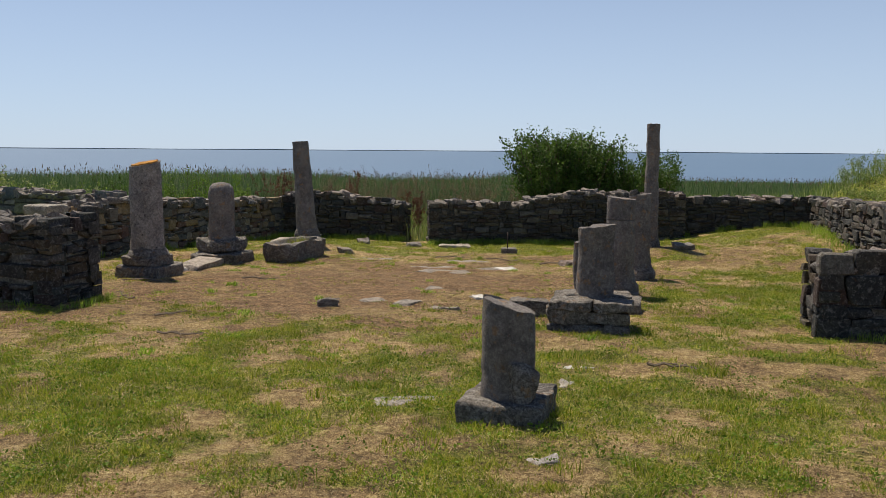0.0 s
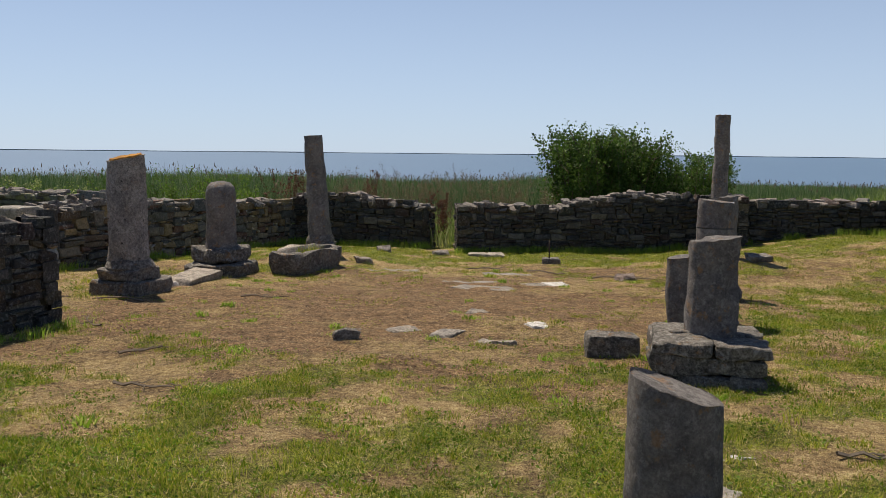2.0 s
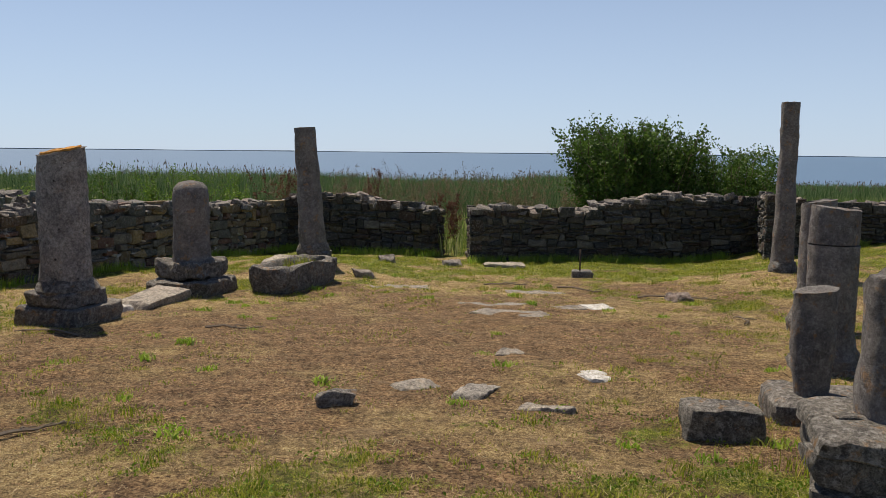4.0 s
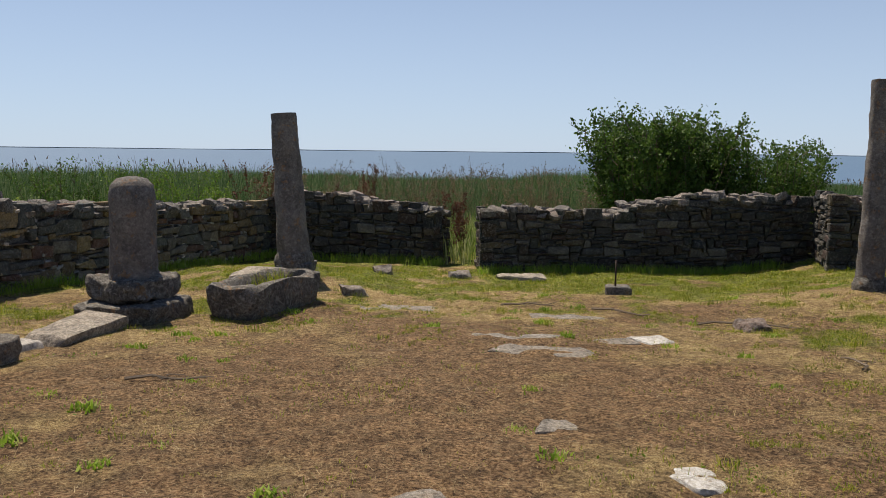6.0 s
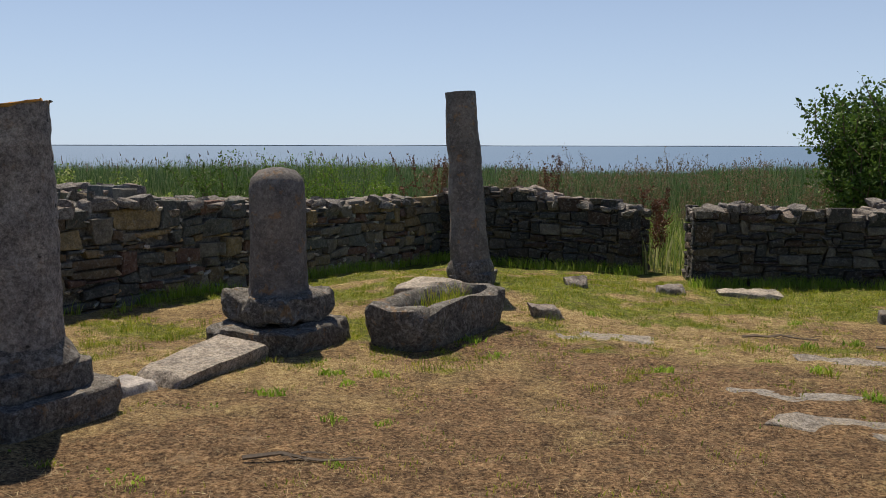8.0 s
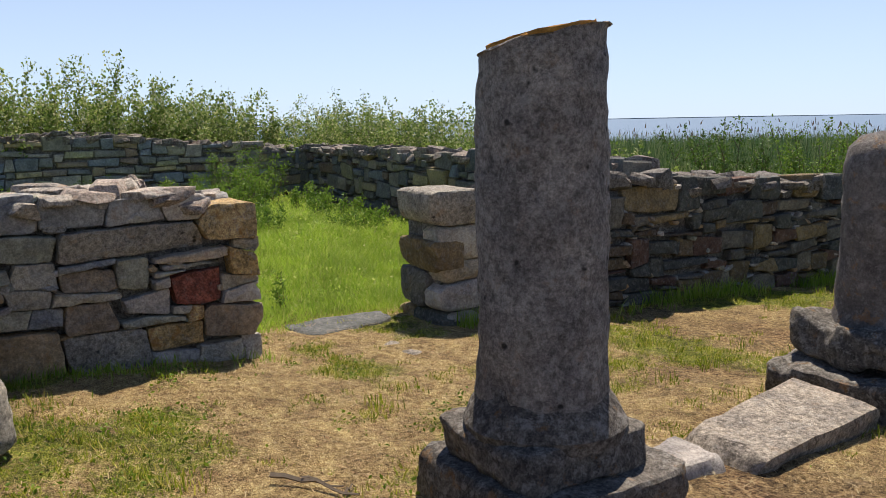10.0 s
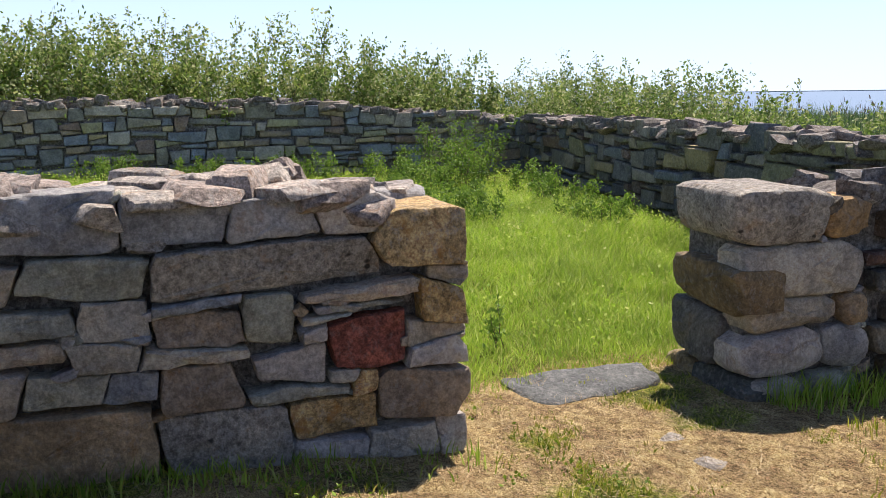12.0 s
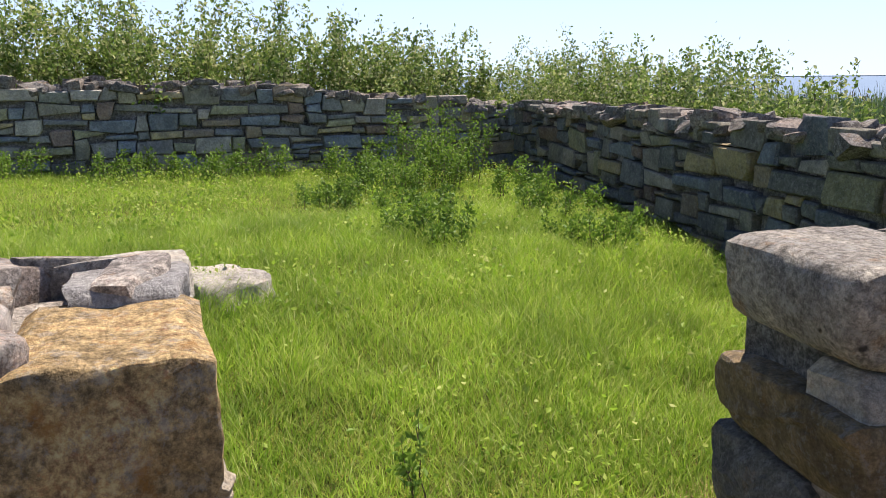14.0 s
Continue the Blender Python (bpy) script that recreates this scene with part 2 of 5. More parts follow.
def ground_material():
    m, n, l, b = material("ground", 0.95)
    geo = n.new("ShaderNodeNewGeometry")
    co = geo.outputs["Position"]
    at = n.new("ShaderNodeAttribute")
    at.attribute_name = "cover"
    sep = n.new("ShaderNodeSeparateColor")
    l.new(at.outputs["Color"], sep.inputs[0])
    fine = noise_node(n, l, co, 42.0, 9, 0.78)
    mid = noise_node(n, l, co, 5.0, 10, 0.75)
    st = n.new("ShaderNodeTexNoise")
    st.inputs["Scale"].default_value = 70.0
    st.inputs["Detail"].default_value = 5
    st.inputs["Distortion"].default_value = 2.5
    l.new(co, st.inputs["Vector"])
    earth = ramp(n, l, fine, [(0.4, (0.06, 0.032, 0.015)), (0.5, (0.25, 0.15, 0.075)), (0.6, (0.47, 0.31, 0.175))])
    straw = ramp(n, l, st.outputs["Fac"], [(0.39, (0.11, 0.07, 0.027)), (0.49, (0.4, 0.275, 0.115)), (0.6, (0.7, 0.54, 0.29))])
    green = ramp(n, l, st.outputs["Fac"], [(0.4, (0.05, 0.07, 0.006)), (0.5, (0.175, 0.21, 0.02)), (0.6, (0.36, 0.35, 0.065))])
    def edge(channel, lo, hi):
        a = n.new("ShaderNodeMath")
        a.operation = "MULTIPLY_ADD"
        l.new(fine, a.inputs[0])
        a.inputs[1].default_value = 0.7
        l.new(channel, a.inputs[2])
        return ramp(n, l, a.outputs[0], step(0, lo, hi))
    c = mix(n, l, edge(sep.outputs[1], 0.74, 0.92), earth, straw)
    c = mix(n, l, edge(sep.outputs[0], 0.8, 0.95), c, green)
    c = mix(n, l, 0.65, c, ramp(n, l, mid, [(0.4, (0.24, 0.24, 0.24)), (0.6, (0.7, 0.69, 0.66))]), "OVERLAY")
    clump = noise_node(n, l, co, 17.0, 6, 0.7)
    c = mix(n, l, 0.7, c, ramp(n, l, clump, [(0.4, (0.22, 0.22, 0.21)), (0.58, (0.66, 0.66, 0.64))]), "OVERLAY")
    dust = ramp(n, l, noise_node(n, l, co, 1.9, 8, 0.7), step(0, 0.6, 0.68))
    bald = n.new("ShaderNodeMath")
    bald.operation = "SUBTRACT"
    bald.inputs[0].default_value = 0.62
    bald.use_clamp = True
    l.new(sep.outputs[0], bald.inputs[1])
    c = mix(n, l, mix(n, l, 1.0, dust, bald.outputs[0], "MULTIPLY"), c, (0.46, 0.33, 0.2))
    l.new(c, b.inputs["Base Color"])
    bump(n, l, b, mix(n, l, 0.4, mix(n, l, 0.5, fine, st.outputs["Fac"]), mid), 1.0, 0.09)
    return m


M_GROUND = ground_material()


def water_material():
    m, n, l, b = material("lagoon", 0.4)
    b.inputs["Base Color"].default_value = (0.075, 0.14, 0.225, 1)
    b.inputs["Specular IOR Level"].default_value = 0.5
    co = n.new("ShaderNodeNewGeometry").outputs["Position"]
    bump(n, l, b, noise_node(n, l, co, 0.9, 4), 0.6, 0.2)
    return m


M_WATER = water_material()


# ---- mesh helpers ----
def smooth(v):
    v = np.clip(v, 0.0, 1.0)
    return v * v * (3 - 2 * v)


def mesh_of(name, verts, faces, mat, shade=False):
    """A mesh from an array of corners and an array of triangles or quads."""
    verts, faces = np.asarray(verts, np.float32), np.asarray(faces, np.int32)
    me = bpy.data.meshes.new(name)
    k = faces.shape[1]
    me.vertices.add(len(verts))
    me.vertices.foreach_set("co", verts.ravel())
    me.loops.add(faces.size)
    me.loops.foreach_set("vertex_index", faces.ravel())
    me.polygons.add(len(faces))
    me.polygons.foreach_set("loop_start", np.arange(0, faces.size, k, dtype=np.int32))
    me.polygons.foreach_set("use_smooth", np.full(len(faces), shade))
    me.update(calc_edges=True)
    me.validate()
    if mat:
        me.materials.append(mat)
    return me


def child(name, me, parent, m=None, label=""):
    ob = new(name, me)
    ob.parent = parent
    if m is not None:
        ob.matrix_local = m
    if label:
        tagged(ob, label)
    return ob


def part(name, bm, mat, parent, label="", shade=True):
    me = bpy.data.meshes.new(name)
    bm.to_mesh(me)
    bm.free()
    me.polygons.foreach_set("use_smooth", [shade] * len(me.polygons))
    me.materials.append(mat)
    return child(name, me, parent, None, label)


def thing(name, place, label, category, group="", kind=""):
    ob = new(name)
    ob.matrix_world = place
    return tagged(ob, label, category, group, kind)


def shell(n):
    """Corners and quads of a cube's surface cut n times a side."""
    index, verts, quads = {}, [], []
    def at(p):
        if p not in index:
            index[p] = len(verts)
            verts.append([c / n - 0.5 for c in p])
        return index[p]
    for axis in range(3):
        for side in (0, n):
            for i in range(n):
                for j in range(n):
                    q = []
                    for a, b in ((i, j), (i + 1, j), (i + 1, j + 1), (i, j + 1)):
                        p = [0, 0, 0]
                        p[axis], p[(axis + 1) % 3], p[(axis + 2) % 3] = side, a, b
                        q.append(at(tuple(p)))
                    quads.append(q if side else q[::-1])
    return np.array(verts), np.array(quads)


def stone_shape(seed, n=2, skew=0.16, rough=0.05, power=5.0):
    """A rough block within a unit cube: corners pushed about, edges worn, faces uneven."""
    rng = np.random.default_rng(seed)
    v, f = shell(n)
    p = v * 2
    p = p / (np.sum(np.abs(p) ** power, axis=1) ** (1 / power))[:, None] * 0.5
    off = rng.uniform(-skew, skew, (2, 2, 2, 3))
    t = v + 0.5
    for a in (0, 1):
        for b in (0, 1):
            for c in (0, 1):
                w = (t[:, 0] if a else 1 - t[:, 0]) * (t[:, 1] if b else 1 - t[:, 1]) * (t[:, 2] if c else 1 - t[:, 2])
                p = p + w[:, None] * off[a, b, c]
    p += rng.normal(0, rough, p.shape)
    return p, f


def worn_block(size, seed, n=7, skew=0.04, rough=0.012, power=14.0, chip=0.025):
    """A dressed block of that size with worn corners, chips and a wavy face, as a bmesh resting on z = 0."""
    p, f = stone_shape(seed, n, skew, 0.0, power)
    p = p * np.array(size) + np.array([0, 0, size[2] / 2])
    bm = bmesh.new()
    vs = []
    for q in p:
        v = Vector(q)
        d = noise.noise_vector(v * 6.0 + Vector((seed, 0, 0))) * chip * 0.8 + noise.noise_vector(v * 15.0 + Vector((0, seed, 0))) * rough
        vs.append(bm.verts.new(v + d))
    for q in f:
        bm.faces.new([vs[i] for i in q])
    bmesh.ops.recalc_face_normals(bm, faces=bm.faces)
    return bm


def shaft(profile, seed, segs=36, wear=0.008, top=None, dent=0.02):
    """A turned stone shaft from (radius, z) pairs, worn, its top cut by top(x, y)."""
    bm = bmesh.new()
    rows = []
    for (r0, z0), (r1, z1) in zip(profile, profile[1:]):
        k = max(1, int(abs(z1 - z0) / 0.05))
        rows += [(r0 + (r1 - r0) * i / k, z0 + (z1 - z0) * i / k) for i in range(k)]
    rows.append(profile[-1])
    rings = []
    for r, z in rows:
        ring = []
        for i in range(segs):
            a = 2 * math.pi * i / segs
            p = Vector((r * math.cos(a), r * math.sin(a), z))
            q = p + Vector((seed * 3.1, seed, 0))
            k = noise.noise(q * 3.0) * dent + noise.noise(q * 14.0) * wear + min(0.0, noise.noise(q * 7.0) + 0.35) * 0.05
            p.x += math.cos(a) * k
            p.y += math.sin(a) * k
            if top:
                p.z = min(p.z, top(p.x, p.y) + noise.noise(q * 9.0) * 0.015)
            ring.append(bm.verts.new(p))
        rings.append(ring)
    for a, b in zip(rings, rings[1:]):
        for i in range(segs):
            j = (i + 1) % segs
            bm.faces.new((a[i], a[j], b[j], b[i]))
    for ring, flip in ((rings[-1], False), (rings[0], True)):
        m = sum((v.co for v in ring), Vector()) / segs
        inner = []
        for v in ring:
            p = m.lerp(v.co, 0.5)
            p.z += noise.noise(p * 12.0) * 0.02 if not flip else 0
            inner.append(bm.verts.new(p))
        c = bm.verts.new(m)
        for i in range(segs):
            j = (i + 1) % segs
            q, t = (ring[i], ring[j], inner[j], inner[i]), (inner[i], inner[j], c)
            bm.faces.new(q[::-1] if flip else q)
            bm.faces.new(t[::-1] if flip else t)
    return bm


def sharpen(ob, angle=35):
    ob.data.set_sharp_from_angle(angle=radians(angle))
    return ob


# ---- ground ----
def height(x, y):
    """The lie of the land: a gentle fall to the lagoon, with mounds."""
    x, y = np.asarray(x, float), np.asarray(y, float)
    r = np.hypot(x, np.maximum(y, 0))
    z = -0.043 * np.clip(y, -10, 26)
    z = z + 0.55 * smooth((x - 3.5) / 5) * smooth((y - 11) / 9)
    z = z + 0.24 * np.exp(-((x - 4.4) ** 2 + (y - 17.8) ** 2) / 2.6)
    z = z + 0.22 * np.exp(-((x + 3.3) ** 2 + (y - 20.0) ** 2) / 3.5)
    z = z + 0.4 * smooth((-8.5 - x) / 4.0) * smooth((y - 5) / 6)
    z = z + 0.07 * np.exp(-((x + 7.3) ** 2) / 0.8 - ((y - 13.3) ** 2) / 1.6)
    z = z + 1.7 * np.exp(-((x - 14.6) ** 2 + (y - 26.5) ** 2) / 7)
    z = z + 0.02 * np.sin(x * 1.3 + 0.7 * y) * np.sin(y * 1.1 - 0.4 * x)
    z = z - 0.026 * np.clip(r - 28, 0, 97) - 1.5 * smooth((r - 112) / 30)
    return z


def gz(x, y):
    return float(height(x, y))


def value_noise(x, y, scale, seed):
    """Smooth random field from 0 to 1."""
    x, y = np.asarray(x) * scale, np.asarray(y) * scale
    i, j = np.floor(x).astype(int), np.floor(y).astype(int)
    u, v = smooth(x - i), smooth(y - j)
    def h(a, b):
        k = (a * 374761393 + b * 668265263 + seed * 974634) & 0x7FFFFFFF
        k = ((k ^ (k >> 13)) * 1274126177) & 0x7FFFFFFF
        return ((k ^ (k >> 16)) & 0xFFFF) / 65535.0
    return (h(i, j) * (1 - u) + h(i + 1, j) * u) * (1 - v) + (h(i, j + 1) * (1 - u) + h(i + 1, j + 1) * u) * v


def cloud(x, y, scale, seed):
    return (value_noise(x, y, scale, seed) * 0.5 + value_noise(x, y, scale * 2.1, seed + 1) * 0.3 + value_noise(x, y, scale * 4.5, seed + 2) * 0.2)


def cover(x, y):
    """How green and how strawy the ground is."""
    x, y = np.asarray(x, float), np.asarray(y, float)
    ax = (x - 0.25 * y)
    bare = np.exp(-((ax + 4.3) / 3.4) ** 2 - ((y - 13.2) / 3.6) ** 2) * 1.1
    bare = np.maximum(bare, 0.8 * np.exp(-((x - 5.2) / 1.3) ** 2 - ((y - 7.2) / 1.6) ** 2))
    g = -0.12 + 1.15 * cloud(x, y, 1.9, 5) + 0.16 * np.exp(-((x + 1.5) / 3.6) ** 2 - ((y - 6.8) / 2.6) ** 2)
    g = g + 0.24 * smooth((y - 18.0) / 2.0) + 0.22 * np.exp(-((x - 4.6) / 2.6) ** 2 - ((y - 11.3) / 2.6) ** 2)
    g = g - 0.62 * bare
    room = smooth((-8.0 - x) / 0.8) * (y > 9)
    g = np.where(room > 0, np.maximum(g, room), g)
    door = np.exp(-((x + 7.2) / 1.6) ** 2 - ((y - 14.8) / 1.7) ** 2)
    g = g - 0.04 * door * (1 - room)
    g = np.where(np.hypot(x, y) > 27, 0.9, g)
    s = 0.25 + 0.65 * cloud(x, y, 1.3, 9) - 0.3 * bare + 0.6 * door
    return np.clip(g, 0, 1), np.clip(s, 0, 1)


def build_ground():
    def axis(lo, hi, fine):
        out, d, p = list(np.arange(lo, hi + 1e-6, fine)), fine, hi
        while p < 4600:
            d *= 1.35
            p += d
            out.append(p)
        d, p = fine, lo
        while p > -4600:
            d *= 1.35
            p -= d
            out.insert(0, p)
        return np.array(out)
    xs, ys = axis(-20, 12, 0.12), axis(0.5, 25, 0.12)
    X, Y = np.meshgrid(xs, ys)
    near = np.exp(-((X + 4) / 22) ** 4 - ((Y - 12) / 20) ** 4)
    Z = height(X, Y) + near * ((cloud(X, Y, 2.2, 21) - 0.5) * 0.07 + (value_noise(X, Y, 6.0, 3) - 0.5) * 0.02)
    nx, ny = len(xs), len(ys)
    k = np.arange(nx * ny).reshape(ny, nx)
    f = np.stack([k[:-1, :-1], k[:-1, 1:], k[1:, 1:], k[1:, :-1]], -1).reshape(-1, 4)
    me = mesh_of("ground", np.stack([X, Y, Z], -1).reshape(-1, 3), f, M_GROUND, True)
    g, s = cover(X, Y)
    col = np.stack([g, s, np.zeros_like(g), np.ones_like(g)], -1).reshape(-1, 4).astype(np.float32)
    me.color_attributes.new("cover", "FLOAT_COLOR", "POINT").data.foreach_set("color", col.ravel())
    tagged(new("ground", me), "dry mown meadow with bare earth and green patches", "ground", kind="structure")


build_ground()
s_ = 4800.0
tagged(new("water", mesh_of("water", [(-s_, -s_, -3.9), (s_, -s_, -3.9), (s_, s_, -3.9), (-s_, s_, -3.9)], [(0, 1, 2, 3)], M_WATER)), "calm grey-blue lagoon reaching the horizon", "water", kind="structure")


# ---- walls ----
def hewn(seed, n, skew, cuts, fine=0.0):
    """A broken stone within a unit cube: a skewed block with corners split off along flat planes."""
    rng = np.random.default_rng(seed)
    p, f = stone_shape(seed, n, skew, 0.0, 12.0)
    for _ in range(cuts):
        k = rng.normal(0, 1, 3)
        k /= np.linalg.norm(k)
        reach = np.max(p @ k) * rng.uniform(0.68, 0.9)
        p = p - np.maximum(0, p @ k - reach)[:, None] * k
    if fine:
        p = np.array([tuple(Vector(v) + noise.noise_vector(Vector(v) * 2.2 + Vector((seed, 0, 0))) * fine + noise.noise_vector(Vector(v) * 7.0 + Vector((0, seed, 0))) * fine * 0.6) for v in p])
    return p, f


SHAPES = [hewn(40 + i, 3, 0.14, 5) for i in range(28)]
FINE = [hewn(140 + i, 7, 0.16, 9, 0.016) for i in range(24)]
MESHES = {}


def stone_mesh(i, fine, mat):
    key = (i, bool(fine), mat.name)
    if key not in MESHES:
        p, f = (FINE if fine else SHAPES)[i]
        me = mesh_of("stone", p, f, mat, bool(fine))
        if fine:
            me.set_sharp_from_angle(angle=radians(26))
        MESHES[key] = me
    return MESHES[key]


def clip(poly, q, k):
    """The part of a convex outline on the inner side of the line through q with outward normal k."""
    out = []
    for a, b in zip(poly, poly[1:] + poly[:1]):
        da = (a[0] - q[0]) * k[0] + (a[1] - q[1]) * k[1]
        db = (b[0] - q[0]) * k[0] + (b[1] - q[1]) * k[1]
        if da <= 0:
            out.append(a)
        if (da < 0 < db) or (db < 0 < da):
            t = da / (da - db)
            out.append((a[0] + (b[0] - a[0]) * t, a[1] + (b[1] - a[1]) * t))
    return out


def outlines(rects, rng):
    """Outlines of stones fitted to one another: blocks (s0, s1, z0, z1) share slanting joints with their neighbours."""
    e = 0.035
    polys = []
    for a, b, c, d in rects:
        w, h = b - a, d - c
        k = [rng.uniform(0.1, 0.5) * min(w, h) if rng.random() < 0.6 else 0.06 * min(w, h) for _ in range(4)]
        polys.append([(a - e + k[0], c - e), (b + e - k[1], c - e), (b + e, c - e + k[1] * rng.uniform(0.6, 1.6)), (b + e, d + e - k[2] * rng.uniform(0.6, 1.6)), (b + e - k[2], d + e), (a - e + k[3], d + e), (a - e, d + e - k[3]), (a - e, c - e + k[0])])
    R = np.array(rects)
    for i in range(len(rects)):
        gx = np.maximum(R[:, 0] - R[i, 1], R[i, 0] - R[:, 1])
        gv = np.maximum(R[:, 2] - R[i, 3], R[i, 2] - R[:, 3])
        for j in np.nonzero((gx < 2 * e) & (gv < 2 * e))[0]:
            if j <= i:
                continue
            A, B = R[i], R[j]
            if gx[j] >= gv[j]:
                sg = 1 if A[0] + A[1] < B[0] + B[1] else -1
                q = ((A[1] + B[0]) / 2 if sg > 0 else (A[0] + B[1]) / 2, (max(A[2], B[2]) + min(A[3], B[3])) / 2)
                t = rng.gauss(0, min(0.3, 0.042 / max(A[3] - A[2], B[3] - B[2])))
                k = (sg * math.cos(t), math.sin(t))
            else:
                sg = 1 if A[2] + A[3] < B[2] + B[3] else -1
                q = ((max(A[0], B[0]) + min(A[1], B[1])) / 2, (A[3] + B[2]) / 2 if sg > 0 else (A[2] + B[3]) / 2)
                t = rng.gauss(0, min(0.16, 0.034 / max(A[1] - A[0], B[1] - B[0])))
                k = (math.sin(t), sg * math.cos(t))
            pi_, pj = clip(polys[i], q, k), clip(polys[j], q, (-k[0], -k[1]))
            if len(pi_) > 2 and len(pj) > 2:
                polys[i], polys[j] = pi_, pj
    return polys


def faced_stone(poly, depth, rng, fine=0, joint=0.005, mirror=False):
    """A stone set in a wall's face: its outline, a chipped rim and an uneven front looking towards -y. Gives its middle, corners and triangles."""
    p = np.array(poly)
    lo, hi = p.min(0), p.max(0)
    mid, half = (lo + hi) / 2, np.maximum((hi - lo) / 2, 0.02)
    p = p - mid
    if mirror:
        p = (p * np.array([-1, 1]))[::-1]
    if fine:
        if fine == 2:
            q = np.roll(p, -1, 0)
            p = np.stack([p * 0.8 + q * 0.2, p * 0.2 + q * 0.8], 1).reshape(-1, 2)
        step_ = np.linalg.norm(np.roll(p, -1, 0) - p, axis=1)
        run = np.concatenate([[0], np.cumsum(step_)])
        k = 34
        t = np.linspace(0, run[-1], k, endpoint=False)
        ring = np.concatenate([p, p[:1]])
        p = np.stack([np.interp(t, run, ring[:, 0]), np.interp(t, run, ring[:, 1])], -1)
    else:
        keep = np.linalg.norm(np.roll(p, -1, 0) - p, axis=1) > 0.006
        p = p[keep] if keep.sum() > 2 else p
    k = len(p)
    slope = np.array([rng.gauss(0, 0.06), rng.gauss(0, 0.1)])
    proud = rng.uniform(0.0, 0.02)
    if fine:
        bev = 0.024 if fine == 2 else 0.007
        levels = [(0.0, depth), (0.0, depth * 0.5), (0.0, bev * 1.3), (bev * 0.35, bev * 0.4), (bev, 0.0)]
    else:
        bev = rng.uniform(0.006, 0.016)
        levels = [(0.01, depth), (0.0, bev * 1.5), (bev, 0.0)]
    vs = []
    for inset, y in levels:
        sc = np.maximum(1 - (inset + joint) / half, 0.3)
        vs.append(np.column_stack([p[:, 0] * sc[0], np.full(k, y), p[:, 1] * sc[1]]))
    base = vs[-1]
    for s_in in ((0.72, 0.4) if fine else ()):
        vs.append(base * np.array([s_in, 1, s_in]) - np.array([0, 0.004 * (1 - s_in) if fine == 1 else 0.03 * (1 - s_in), 0]))
    rings = len(vs)
    vs.append(np.array([[0, -0.005 if fine < 2 else -0.022, 0]]))
    v = np.concatenate(vs)
    front = np.clip(1 - v[:, 1] / max(depth, 0.01), 0, 1)
    v[:, 1] += front * (v[:, 0] * slope[0] + v[:, 2] * slope[1] - proud)
    if fine:
        o = Vector((rng.uniform(0, 90), rng.uniform(0, 90), 0))
        am = 0.022 if fine == 2 else 0.017
        for i, q in enumerate(v):
            q = Vector(q)
            d = noise.noise_vector(q * 9 + o) * am + noise.noise_vector(q * 28 + o) * am * 0.65
            v[i] += (d.x * 0.5, d.y, d.z * 0.5)
    fs = []
    for r in range(rings - 1):
        for i in range(k):
            a, b = r * k + i, r * k + (i + 1) % k
            fs += [(a, b, b + k), (a, b + k, a + k)]
    c = len(v) - 1
    fs += [((rings - 1) * k + i, (rings - 1) * k + (i + 1) % k, c) for i in range(k)]
    return mid, v, np.array(fs)


def lay(wall, stones, mat, top_mat, joined, joined_top, limit=290):
    """Stones as parts of a wall: (matrix, on top, own material, fine, shape). Those past the limit are joined."""
    stones = sorted(stones, key=lambda s: (not s[3], s[1]))
    rng = random.Random(len(stones))
    for m, is_top, own, fine, shape in stones[:limit]:
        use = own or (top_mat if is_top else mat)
        if shape is None:
            me = stone_mesh(rng.randrange(24), fine, use)
        else:
            me = mesh_of("stone", shape[0], shape[1], use, bool(fine))
            if fine:
                me.set_sharp_from_angle(angle=radians(30 if fine == 1 else 42))
        child("stone", me, wall, m)
    for flag, jm in ((False, joined), (True, joined_top)):
        vs, fs, k = [], [], 0
        for m, is_top, own, fine, shape in stones[limit:]:
            if is_top == flag:
                p, f = shape or SHAPES[rng.randrange(28)]
                if f.shape[1] == 4:
                    f = np.concatenate([f[:, [0, 1, 2]], f[:, [0, 2, 3]]])
                a = np.array(m)
                vs.append(p @ a[:3, :3].T + a[:3, 3])
                fs.append(f + k)
                k += len(p)
        if vs:
            tagged(child("loose_rubble", mesh_of("loose_rubble", np.concatenate(vs), np.concatenate(fs), jm), wall), kind="stuff")


